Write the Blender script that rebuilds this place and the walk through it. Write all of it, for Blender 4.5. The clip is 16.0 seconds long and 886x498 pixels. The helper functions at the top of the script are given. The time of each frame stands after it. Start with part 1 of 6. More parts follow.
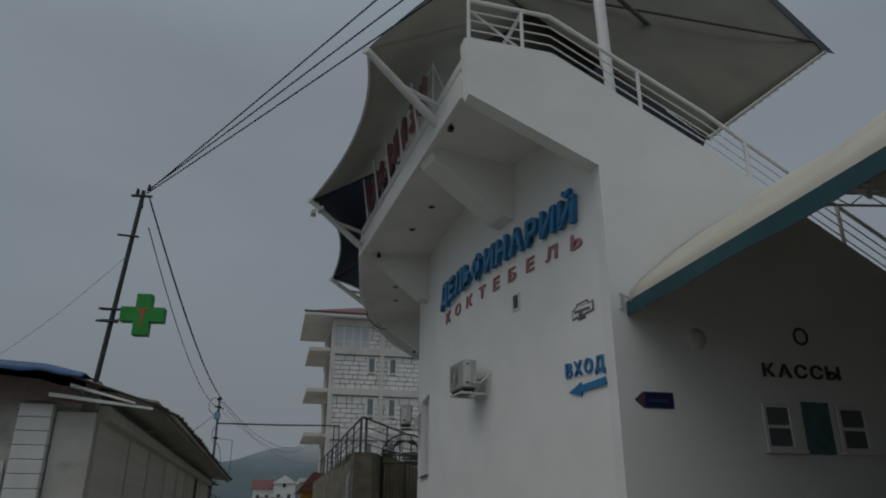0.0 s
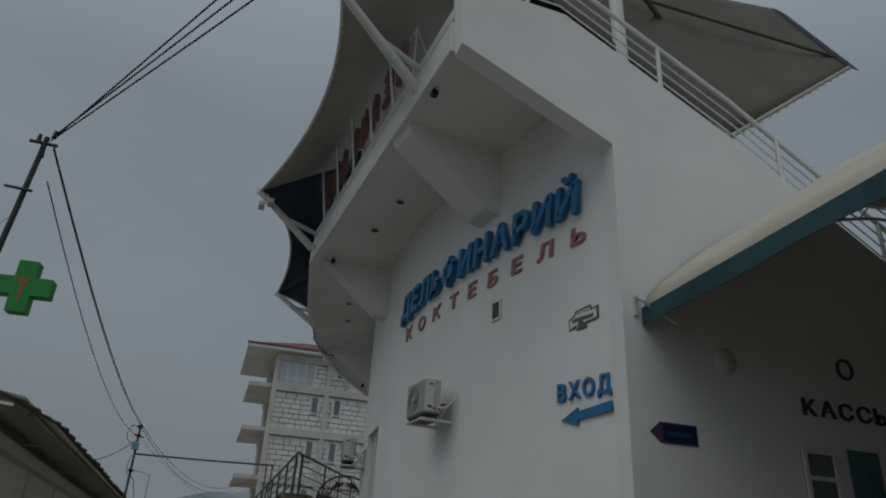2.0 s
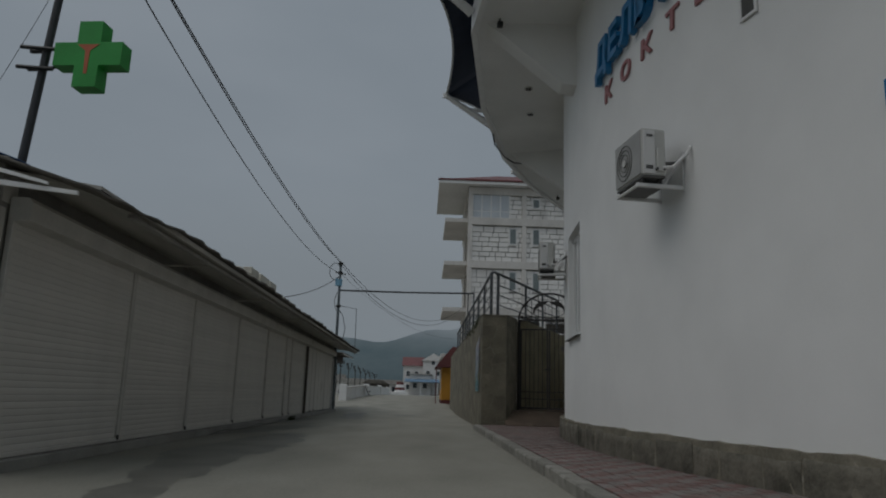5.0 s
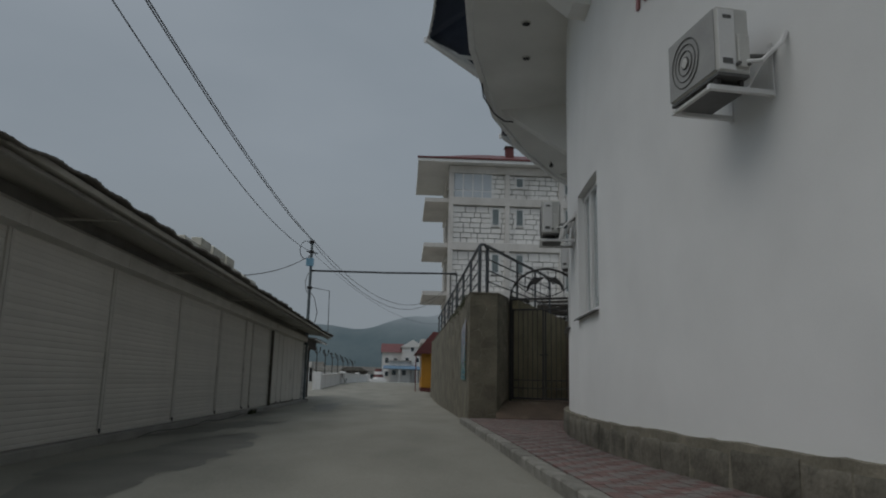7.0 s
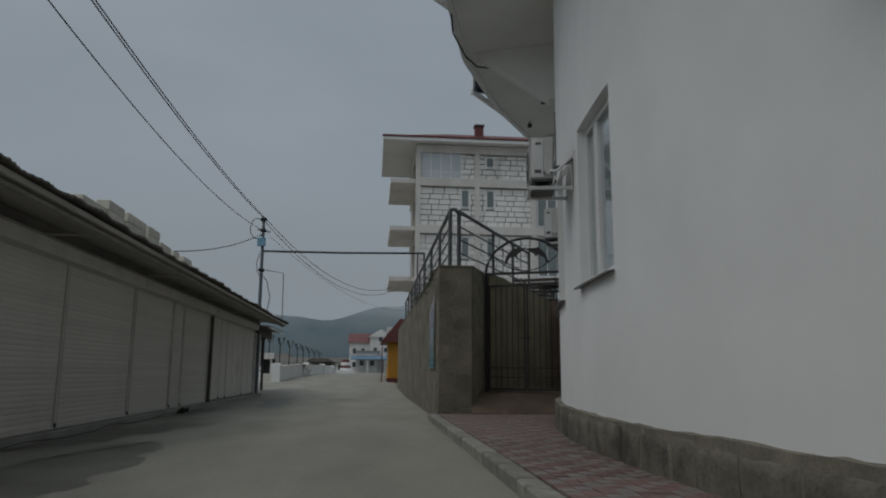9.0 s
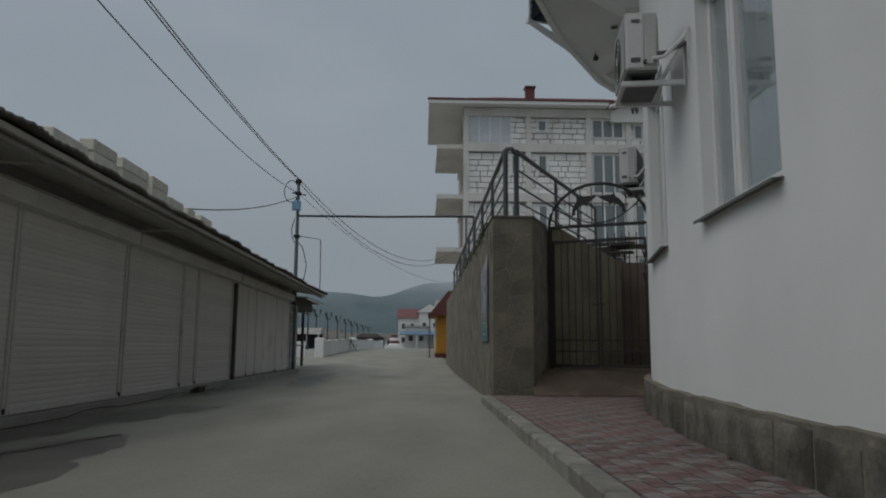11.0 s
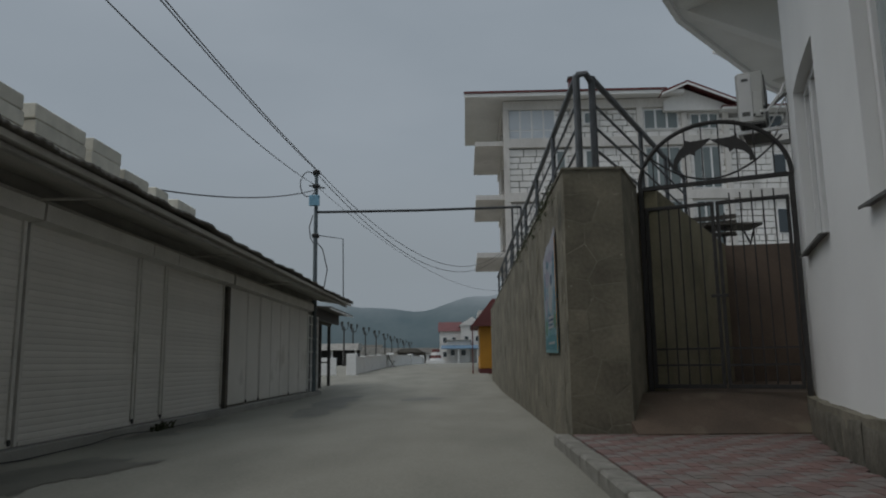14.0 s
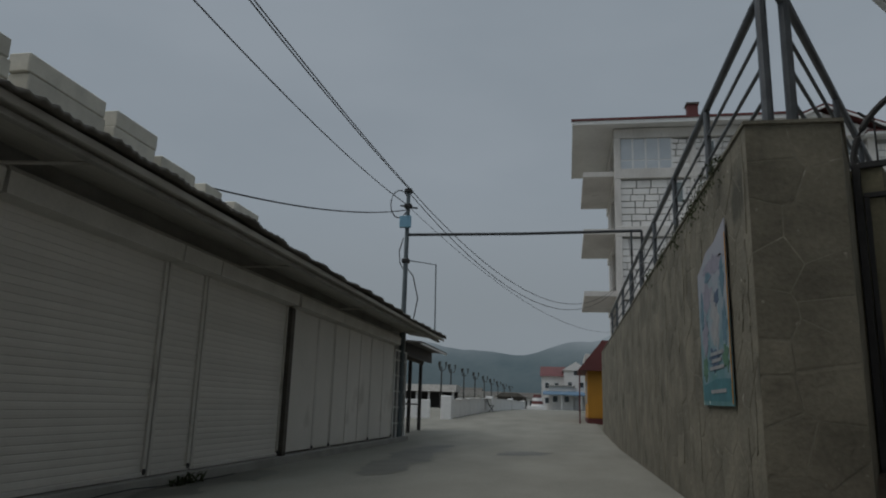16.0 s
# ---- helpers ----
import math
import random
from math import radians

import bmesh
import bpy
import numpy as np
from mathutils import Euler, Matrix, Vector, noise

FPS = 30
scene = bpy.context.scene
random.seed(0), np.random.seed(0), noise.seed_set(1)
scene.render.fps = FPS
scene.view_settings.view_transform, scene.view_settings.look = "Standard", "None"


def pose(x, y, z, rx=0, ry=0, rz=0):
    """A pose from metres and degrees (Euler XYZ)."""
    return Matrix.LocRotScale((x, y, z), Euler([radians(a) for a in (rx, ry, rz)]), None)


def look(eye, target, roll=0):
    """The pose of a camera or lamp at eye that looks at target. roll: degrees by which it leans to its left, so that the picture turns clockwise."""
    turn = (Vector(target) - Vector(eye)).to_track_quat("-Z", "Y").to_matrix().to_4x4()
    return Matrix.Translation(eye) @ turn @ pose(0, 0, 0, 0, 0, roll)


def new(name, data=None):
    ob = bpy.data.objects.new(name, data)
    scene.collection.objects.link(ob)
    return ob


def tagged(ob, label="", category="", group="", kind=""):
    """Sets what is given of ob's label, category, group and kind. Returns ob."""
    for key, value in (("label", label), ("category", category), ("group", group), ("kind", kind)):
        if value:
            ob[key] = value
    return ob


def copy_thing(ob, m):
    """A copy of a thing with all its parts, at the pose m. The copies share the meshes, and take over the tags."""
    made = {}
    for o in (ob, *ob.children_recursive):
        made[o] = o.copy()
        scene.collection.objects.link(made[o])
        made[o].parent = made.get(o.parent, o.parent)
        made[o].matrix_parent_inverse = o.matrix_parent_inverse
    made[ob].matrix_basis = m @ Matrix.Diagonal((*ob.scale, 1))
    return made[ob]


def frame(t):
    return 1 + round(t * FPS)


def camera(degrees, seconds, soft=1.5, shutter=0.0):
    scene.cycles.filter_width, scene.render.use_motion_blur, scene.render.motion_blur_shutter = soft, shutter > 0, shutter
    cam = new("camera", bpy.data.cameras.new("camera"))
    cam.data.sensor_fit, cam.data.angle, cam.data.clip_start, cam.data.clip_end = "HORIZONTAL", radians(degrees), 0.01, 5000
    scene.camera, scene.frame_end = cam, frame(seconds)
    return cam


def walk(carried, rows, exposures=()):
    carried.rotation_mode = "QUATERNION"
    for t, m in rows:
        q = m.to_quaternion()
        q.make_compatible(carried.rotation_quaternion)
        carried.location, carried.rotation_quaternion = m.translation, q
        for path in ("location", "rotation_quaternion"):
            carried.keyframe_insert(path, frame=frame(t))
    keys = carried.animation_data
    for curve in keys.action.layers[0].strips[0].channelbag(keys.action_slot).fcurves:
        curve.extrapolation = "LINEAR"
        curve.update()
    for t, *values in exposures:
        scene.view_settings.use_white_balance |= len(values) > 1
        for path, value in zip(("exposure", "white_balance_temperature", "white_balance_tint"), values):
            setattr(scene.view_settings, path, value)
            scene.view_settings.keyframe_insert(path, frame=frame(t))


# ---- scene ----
cam = camera(64.0, 16.0, soft=2.0)
PATH = [
    (0, (0.16, -0.539, 0.879), (0.586, 1.28, 1.594), 0.2),
    (0.5, (0.202, 0.226, 0.918), (0.575, 2.031, 1.693), 0.6),
    (1, (0.255, 0.977, 0.888), (0.702, 2.763, 1.67), 1.8),
    (1.5, (0.416, 1.75, 0.916), (0.803, 3.541, 1.716), 1.4),
    (2, (0.652, 2.423, 0.862), (1.178, 4.155, 1.713), 3.2),
    (2.5, (0.888, 2.953, 0.856), (1.683, 4.595, 1.676), 1.0),
    (3, (1.113, 3.567, 0.931), (1.764, 5.302, 1.683), 1.3),
    (3.5, (1.23, 4.176, 0.909), (1.954, 5.903, 1.612), 1.3),
    (4, (1.432, 4.911, 0.892), (1.774, 6.801, 1.45), 0.4),
    (4.5, (1.557, 5.661, 0.838), (1.664, 7.598, 1.326), 3.2),
    (5, (1.593, 6.427, 0.859), (1.635, 8.385, 1.264), 1.8),
    (5.2, (1.622, 6.712, 0.855), (1.603, 8.68, 1.206), 1.6),
    (7.3, (1.592, 9.704, 0.945), (1.766, 11.662, 1.317), 1.2),
    (7.5, (1.622, 9.981, 0.935), (1.835, 11.943, 1.256), 1.2),
    (8, (1.759, 10.865, 1.003), (1.945, 12.821, 1.378), 1.1),
    (8.5, (1.759, 11.525, 0.952), (1.964, 13.483, 1.301), 2.4),
    (9, (1.88, 12.356, 0.937), (2.072, 14.317, 1.281), 0.4),
    (9.2, (1.923, 12.652, 0.97), (1.988, 14.616, 1.342), 0.5),
    (11.3, (2.06, 15.71, 0.885), (2.112, 17.69, 1.156), 0.3),
    (11.5, (2.055, 16.001, 0.898), (2.06, 17.982, 1.173), 0.3),
    (12, (2.048, 16.815, 0.949), (1.765, 18.752, 1.354), 0.2),
    (12.5, (2.022, 17.423, 0.947), (1.874, 19.382, 1.321), -0.0),
    (13, (2.076, 18.165, 0.955), (1.997, 20.139, 1.268), -1.2),
    (13.5, (2.058, 18.855, 0.946), (1.839, 20.807, 1.326), 0.1),
    (14, (2.074, 19.546, 0.92), (2.018, 21.52, 1.236), -0.7),
    (14.5, (2.095, 20.319, 0.968), (1.855, 22.274, 1.314), -0.0),
    (15, (2.023, 21.061, 0.976), (1.799, 23.015, 1.341), 1.7),
    (15.5, (1.989, 21.758, 0.94), (1.786, 23.722, 1.258), 0.9),
    (16, (1.876, 22.504, 0.959), (1.535, 24.428, 1.39), 1.8),
]
walk(cam, [(t, look(eye, target, roll)) for t, eye, target, roll in PATH],
     [(0, -0.73), (1, -0.75), (2, -0.74), (3, -0.58), (3.5, -0.66), (4, -0.76), (4.5, -0.75), (5, -0.67), (8, -0.43), (9, -0.38), (11.5, -0.26), (12.5, -0.38), (14.5, -0.27), (15.5, -0.32), (16, -0.41)])

# ---- light ----
world = bpy.data.worlds.new("overcast_sky")
scene.world = world
world.use_nodes = True
wn, wl = world.node_tree.nodes, world.node_tree.links
wn.clear()
w_out = wn.new("ShaderNodeOutputWorld")
w_bg = wn.new("ShaderNodeBackground")
w_sky = wn.new("ShaderNodeTexSky")
w_sky.sky_type = "NISHITA"
w_sky.sun_disc = False
w_sky.sun_elevation, w_sky.sun_rotation = radians(50), radians(250)
w_sky.dust_density = 4.0
w_co = wn.new("ShaderNodeTexCoord")
w_map = wn.new("ShaderNodeMapping")
w_map.inputs["Scale"].default_value = (1.0, 1.0, 2.6)
w_noise = wn.new("ShaderNodeTexNoise")
w_noise.inputs["Scale"].default_value = 1.6
w_noise.inputs["Detail"].default_value = 5
w_noise.inputs["Roughness"].default_value = 0.5
w_ramp = wn.new("ShaderNodeValToRGB")
w_ramp.color_ramp.elements[0].position, w_ramp.color_ramp.elements[0].color = 0.3, (3.15, 3.66, 4.12, 1)
w_ramp.color_ramp.elements[1].position, w_ramp.color_ramp.elements[1].color = 0.72, (3.9, 4.42, 4.9, 1)
w_mix = wn.new("ShaderNodeMixRGB")
w_mix.inputs[0].default_value = 0.88
wl.new(w_co.outputs["Generated"], w_map.inputs[0])
wl.new(w_map.outputs[0], w_noise.inputs["Vector"])
wl.new(w_noise.outputs["Fac"], w_ramp.inputs[0])
wl.new(w_sky.outputs[0], w_mix.inputs[1])
wl.new(w_ramp.outputs[0], w_mix.inputs[2])
w_sep, w_up, w_mul = wn.new("ShaderNodeSeparateXYZ"), wn.new("ShaderNodeValToRGB"), wn.new("ShaderNodeMixRGB")
w_up.color_ramp.elements[0].position, w_up.color_ramp.elements[0].color = 0.0, (0.4, 0.4, 0.4, 1)
w_up.color_ramp.elements[1].position, w_up.color_ramp.elements[1].color = 1.0, (1.0, 1.0, 1.0, 1)
for at, v in ((0.12, 0.45), (0.3, 0.462), (0.55, 0.49), (0.75, 0.72)):
    w_up.color_ramp.elements.new(at).color = (v, v, v, 1)
w_mul.blend_type = "MULTIPLY"
w_mul.inputs[0].default_value = 1.0
wl.new(w_co.outputs["Generated"], w_sep.inputs[0])
wl.new(w_sep.outputs["Z"], w_up.inputs[0])
wl.new(w_mix.outputs[0], w_mul.inputs[1])
wl.new(w_up.outputs[0], w_mul.inputs[2])
wl.new(w_mul.outputs[0], w_bg.inputs[0])
wl.new(w_bg.outputs[0], w_out.inputs[0])
w_bg.inputs[1].default_value = 0.2
sun = new("sun", bpy.data.lights.new("sun", "SUN"))
sun.data.energy, sun.data.angle, sun.data.color = 1.0, radians(60), (1.0, 0.97, 0.93)
sun.matrix_world = look((-26, -14, 60), (0, 0, 0))


# ---- materials ----
def mat(name, a, b=None, rough=0.7, metal=0.0, scale=4.0, detail=6.0, fine=60.0, bump=0.15, dist=0.01, stretch=(1, 1, 1), rnd=0.0,
        stain=None, stain_scale=0.6, stain_at=0.6, spec=0.4, speck=None, speck_scale=30.0, speck_at=0.68):
    """A surface of two colours mottled at a large and a fine scale, with relief and optional stains."""
    m = bpy.data.materials.new(name)
    m.use_nodes = True
    n, l = m.node_tree.nodes, m.node_tree.links
    p = n["Principled BSDF"]
    b = b or tuple(c * 0.82 for c in a)
    co, mp = n.new("ShaderNodeTexCoord"), n.new("ShaderNodeMapping")
    mp.inputs["Scale"].default_value = stretch
    l.new(co.outputs["Object"], mp.inputs[0])
    n1, n2 = n.new("ShaderNodeTexNoise"), n.new("ShaderNodeTexNoise")
    n1.inputs["Scale"].default_value, n1.inputs["Detail"].default_value = scale, detail
    n2.inputs["Scale"].default_value, n2.inputs["Detail"].default_value = fine, 3
    l.new(mp.outputs[0], n1.inputs["Vector"])
    l.new(mp.outputs[0], n2.inputs["Vector"])
    mx = n.new("ShaderNodeMath")
    mx.operation = "MULTIPLY_ADD"
    mx.inputs[1].default_value = 0.35
    l.new(n2.outputs["Fac"], mx.inputs[0])
    sub = n.new("ShaderNodeMath")
    sub.operation = "MULTIPLY"
    sub.inputs[1].default_value = 0.8
    l.new(n1.outputs["Fac"], sub.inputs[0])
    l.new(sub.outputs[0], mx.inputs[2])
    r = n.new("ShaderNodeValToRGB")
    r.color_ramp.elements[0].position, r.color_ramp.elements[0].color = 0.38, (*b, 1)
    r.color_ramp.elements[1].position, r.color_ramp.elements[1].color = 0.78, (*a, 1)
    l.new(mx.outputs[0], r.inputs[0])
    out = r.outputs[0]
    if rnd:
        oi, hv, mr = n.new("ShaderNodeObjectInfo"), n.new("ShaderNodeHueSaturation"), n.new("ShaderNodeMapRange")
        mr.inputs["To Min"].default_value, mr.inputs["To Max"].default_value = 1 - rnd, 1 + rnd
        l.new(oi.outputs["Random"], mr.inputs["Value"])
        l.new(mr.outputs[0], hv.inputs["Value"])
        l.new(out, hv.inputs["Color"])
        out = hv.outputs[0]
    if stain:
        n3, r3, mm = n.new("ShaderNodeTexNoise"), n.new("ShaderNodeValToRGB"), n.new("ShaderNodeMixRGB")
        n3.inputs["Scale"].default_value, n3.inputs["Detail"].default_value = stain_scale, 4
        l.new(mp.outputs[0], n3.inputs["Vector"])
        r3.color_ramp.elements[0].position, r3.color_ramp.elements[0].color = stain_at, (0, 0, 0, 1)
        r3.color_ramp.elements[1].position, r3.color_ramp.elements[1].color = stain_at + 0.1, (1, 1, 1, 1)
        l.new(n3.outputs["Fac"], r3.inputs[0])
        l.new(r3.outputs[0], mm.inputs[0])
        l.new(out, mm.inputs[1])
        mm.inputs[2].default_value = (*stain, 1)
        out = mm.outputs[0]
    if speck:
        n4, r4, m4 = n.new("ShaderNodeTexNoise"), n.new("ShaderNodeValToRGB"), n.new("ShaderNodeMixRGB")
        n4.inputs["Scale"].default_value, n4.inputs["Detail"].default_value = speck_scale, 2
        l.new(mp.outputs[0], n4.inputs["Vector"])
        r4.color_ramp.elements[0].position, r4.color_ramp.elements[0].color = speck_at, (0, 0, 0, 1)
        r4.color_ramp.elements[1].position, r4.color_ramp.elements[1].color = speck_at + 0.07, (1, 1, 1, 1)
        l.new(n4.outputs["Fac"], r4.inputs[0])
        l.new(r4.outputs[0], m4.inputs[0])
        l.new(out, m4.inputs[1])
        m4.inputs[2].default_value = (*speck, 1)
        out = m4.outputs[0]
    l.new(out, p.inputs["Base Color"])
    p.inputs["Roughness"].default_value, p.inputs["Metallic"].default_value = rough, metal
    p.inputs["Specular IOR Level"].default_value = spec
    if bump:
        bp = n.new("ShaderNodeBump")
        bp.inputs["Strength"].default_value, bp.inputs["Distance"].default_value = bump, dist
        l.new(mx.outputs[0], bp.inputs["Height"])
        l.new(bp.outputs[0], p.inputs["Normal"])
    return m


def glass_mat(name, tint=(0.8, 0.86, 0.88), rough=0.03):
    m = bpy.data.materials.new(name)
    m.use_nodes = True
    p = m.node_tree.nodes["Principled BSDF"]
    p.inputs["Base Color"].default_value = (*tint, 1)
    p.inputs["Roughness"].default_value = rough
    p.inputs["Transmission Weight"].default_value = 0.85
    return m


M = {
    "stucco": mat("white_stucco", (0.82, 0.825, 0.815), (0.745, 0.75, 0.74), 0.85, scale=0.9, fine=110, bump=0.25, dist=0.004),
    "soffit": mat("soffit_paint", (0.83, 0.83, 0.81), (0.71, 0.71, 0.69), 0.85, scale=0.7, fine=60, bump=0.1),
    "white": mat("white_paint", (0.78, 0.78, 0.77), (0.68, 0.68, 0.67), 0.45, scale=3, bump=0.05),
    "plinth": mat("grey_stone_plinth", (0.21, 0.195, 0.158), (0.085, 0.08, 0.063), 0.92, scale=3.5, fine=22, bump=0.8, dist=0.03, rnd=0.2,
                stain=(0.07, 0.066, 0.05), stain_scale=1.6, stain_at=0.58),
    "road": mat("worn_concrete_road", (0.275, 0.265, 0.225), (0.185, 0.18, 0.152), 0.9, scale=0.8, fine=45, bump=0.4, dist=0.012,
                stain=(0.15, 0.143, 0.12), stain_scale=0.45, stain_at=0.66, stretch=(1, 0.4, 1)),
    "earth": mat("dry_ground", (0.23, 0.22, 0.18), (0.13, 0.13, 0.1), 0.95, scale=0.2, fine=5, bump=0.4),
    "kerb": mat("kerb_concrete", (0.29, 0.28, 0.25), (0.16, 0.155, 0.135), 0.9, scale=4, fine=50, bump=0.6, dist=0.02, rnd=0.16, stain=(0.13, 0.125, 0.105), stain_scale=2.2, stain_at=0.56),
    "paver_red": mat("red_paver", (0.2, 0.124, 0.112), (0.132, 0.09, 0.083), 0.9, scale=3, fine=60, bump=0.35, rnd=0.22, stain=(0.165, 0.148, 0.127), stain_scale=1.1, stain_at=0.58),
    "paver_grey": mat("grey_paver", (0.26, 0.232, 0.215), (0.165, 0.148, 0.137), 0.9, scale=3, fine=60, bump=0.35, rnd=0.22, stain=(0.165, 0.148, 0.127), stain_scale=1.1, stain_at=0.6),
    "joint": mat("sand_joint", (0.14, 0.13, 0.115), (0.09, 0.085, 0.075), 0.95, scale=6, bump=0.3),
    "shutter": mat("white_shutter_paint", (0.68, 0.655, 0.61), (0.57, 0.55, 0.51), 0.5, scale=0.8, fine=30, bump=0.03, rnd=0.05, stain=(0.48, 0.46, 0.42), stain_scale=0.7, stain_at=0.62),
    "box": mat("shutter_box_paint", (0.63, 0.61, 0.57), (0.5, 0.485, 0.45), 0.55, scale=1.5, fine=20, bump=0.06, stain=(0.38, 0.365, 0.33), stain_scale=1.2, stain_at=0.62),
    "concrete": mat("raw_concrete", (0.33, 0.325, 0.3), (0.22, 0.215, 0.2), 0.9, scale=1.5, fine=35, bump=0.4),
    "rock": mat("grey_green_rubble_stone", (0.235, 0.215, 0.162), (0.115, 0.106, 0.08), 0.92, scale=1.8, fine=20, bump=0.8, dist=0.035, rnd=0.12,
                stain=(0.085, 0.08, 0.06), stain_scale=1.1, stain_at=0.6, speck=(0.33, 0.31, 0.255), speck_scale=8.0, speck_at=0.69),
    "ramp": mat("dusty_brown_concrete", (0.15, 0.112, 0.085), (0.085, 0.066, 0.052), 0.92, scale=1.5, fine=30, bump=0.4, stain=(0.17, 0.14, 0.105), stain_scale=1.4, stain_at=0.56),
    "moss_plaster": mat("mossy_olive_plaster", (0.31, 0.28, 0.19), (0.17, 0.155, 0.1), 0.92, scale=1.4, fine=25, bump=0.5, dist=0.02),
    # Black lettering lifted to grey-brown, with a haze veil in its colour.
    "letter_grey": mat("veiled_dark_letter", (0.075, 0.068, 0.06), (0.055, 0.05, 0.045), 0.7, scale=4, bump=0.02),
    "mortar": mat("pale_mortar", (0.265, 0.245, 0.19), (0.125, 0.117, 0.09), 0.95, scale=2.5, fine=30, bump=0.7, dist=0.02, speck=(0.36, 0.34, 0.285), speck_scale=5.0, speck_at=0.66),
    "brown": mat("brown_render", (0.215, 0.16, 0.125), (0.13, 0.1, 0.08), 0.9, scale=1.2, fine=30, bump=0.3),
    "slate": mat("weathered_corrugated_sheet", (0.165, 0.152, 0.132), (0.09, 0.083, 0.072), 0.85, scale=1.5, fine=20, bump=0.4),
    "timber": mat("dark_old_timber", (0.11, 0.1, 0.085), (0.055, 0.05, 0.043), 0.85, scale=2, fine=30, bump=0.3, stretch=(1, 0.1, 1)),
    "timber_pale": mat("pale_batten", (0.4, 0.39, 0.36), (0.26, 0.25, 0.23), 0.8, scale=3, fine=40, bump=0.2),
    "block": mat("aerated_block", (0.7, 0.67, 0.58), (0.54, 0.52, 0.45), 0.92, scale=4, fine=40, bump=0.4, rnd=0.1),
    "block_far": mat("aerated_block_facade", (0.86, 0.845, 0.815), (0.7, 0.685, 0.66), 0.9, scale=0.7, fine=6, bump=0.1, stain=(0.6, 0.585, 0.56), stain_scale=0.35, stain_at=0.58),
    "joint_far": mat("dark_block_joint", (0.4, 0.39, 0.375), (0.24, 0.233, 0.225), 0.95, scale=0.7, fine=5, bump=0.1),
    "frame_far": mat("facade_concrete", (0.7, 0.675, 0.64), (0.5, 0.48, 0.45), 0.9, scale=0.5, fine=8, bump=0.2, stretch=(1, 1, 0.35), stain=(0.46, 0.44, 0.41), stain_scale=0.5, stain_at=0.62),
    "roof_red": mat("red_metal_roof", (0.155, 0.045, 0.043), (0.11, 0.034, 0.032), 0.55, scale=0.5, bump=0.05),
    "pole": mat("dark_steel_pole", (0.06, 0.065, 0.07), (0.035, 0.038, 0.04), 0.6, 0.3, scale=5, bump=0.1),
    "pole_blue": mat("grey_blue_pole", (0.14, 0.17, 0.18), (0.09, 0.11, 0.12), 0.6, 0.2, scale=5, bump=0.1),
    "rail": mat("grey_painted_rail", (0.12, 0.13, 0.14), (0.07, 0.075, 0.08), 0.45, 0.3, scale=6, bump=0.05),
    "iron": mat("black_iron", (0.055, 0.052, 0.05), (0.036, 0.035, 0.034), 0.6, 0.2, scale=8, bump=0.1),
    "cable": mat("black_cable", (0.02, 0.02, 0.022), None, 0.6, bump=0),
    "blue": mat("blue_sign_plastic", (0.02, 0.2, 0.42), (0.015, 0.15, 0.34), 0.4, scale=2, bump=0.02),
    "blue_side": mat("blue_sign_return", (0.02, 0.09, 0.2), (0.013, 0.06, 0.15), 0.45, scale=2, bump=0.02),
    "red": mat("faded_red_letter", (0.42, 0.19, 0.19), (0.31, 0.14, 0.145), 0.6, scale=2, bump=0.03),
    "red_dark": mat("red_rooftop_letter", (0.17, 0.06, 0.065), (0.11, 0.045, 0.05), 0.5, scale=2, bump=0.03),
    "black": mat("black_letter", (0.02, 0.02, 0.02), None, 0.5, bump=0),
    "green": mat("green_cross_panel", (0.03, 0.33, 0.06), (0.02, 0.25, 0.04), 0.4, scale=2, bump=0.02),
    "orange_mark": mat("orange_red_emblem", (0.5, 0.13, 0.06), None, 0.5, bump=0),
    "navy": mat("navy_sign", (0.032, 0.02, 0.075), (0.022, 0.014, 0.055), 0.4, scale=2, bump=0.02),
    "teal": mat("teal_fabric_edge", (0.02, 0.085, 0.1), (0.013, 0.055, 0.07), 0.6, scale=2, fine=30, bump=0.1),
    "cream": mat("cream_canopy_fabric", (0.52, 0.50, 0.42), (0.43, 0.41, 0.34), 0.7, scale=0.8, fine=60, bump=0.1),
    "membrane": mat("grey_membrane", (0.44, 0.425, 0.38), (0.35, 0.34, 0.3), 0.7, scale=0.8, fine=60, bump=0.1),
    "mid_glass": mat("grey_green_far_glass", (0.2, 0.235, 0.235), (0.12, 0.145, 0.145), 0.1, scale=0.4, bump=0, spec=0.6),
    "navy_dark": mat("dark_navy_fabric", (0.014, 0.018, 0.035), (0.008, 0.01, 0.02), 0.7, scale=2, fine=60, bump=0.05),
    "letter_pink": mat("sun_faded_red_letter", (0.36, 0.17, 0.18), (0.24, 0.12, 0.13), 0.6, scale=3, fine=30, bump=0.05),
    "fascia_brown": mat("brown_weathered_board", (0.21, 0.145, 0.125), (0.12, 0.085, 0.075), 0.85, scale=4, fine=40, bump=0.3),
    "notice": mat("faded_teal_print", (0.12, 0.22, 0.22), (0.06, 0.13, 0.15), 0.6, scale=6, fine=40, bump=0.02),
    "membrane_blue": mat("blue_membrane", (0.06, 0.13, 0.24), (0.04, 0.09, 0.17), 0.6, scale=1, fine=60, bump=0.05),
    "ac": mat("air_conditioner_casing", (0.6, 0.6, 0.57), (0.5, 0.5, 0.475), 0.5, scale=2, bump=0.03),
    "ac_dark": mat("air_conditioner_grille", (0.15, 0.15, 0.145), (0.1, 0.1, 0.096), 0.6, scale=3, bump=0.1),
    "grille": mat("pale_fan_grille", (0.4, 0.4, 0.385), (0.3, 0.3, 0.29), 0.6, scale=3, bump=0.1),
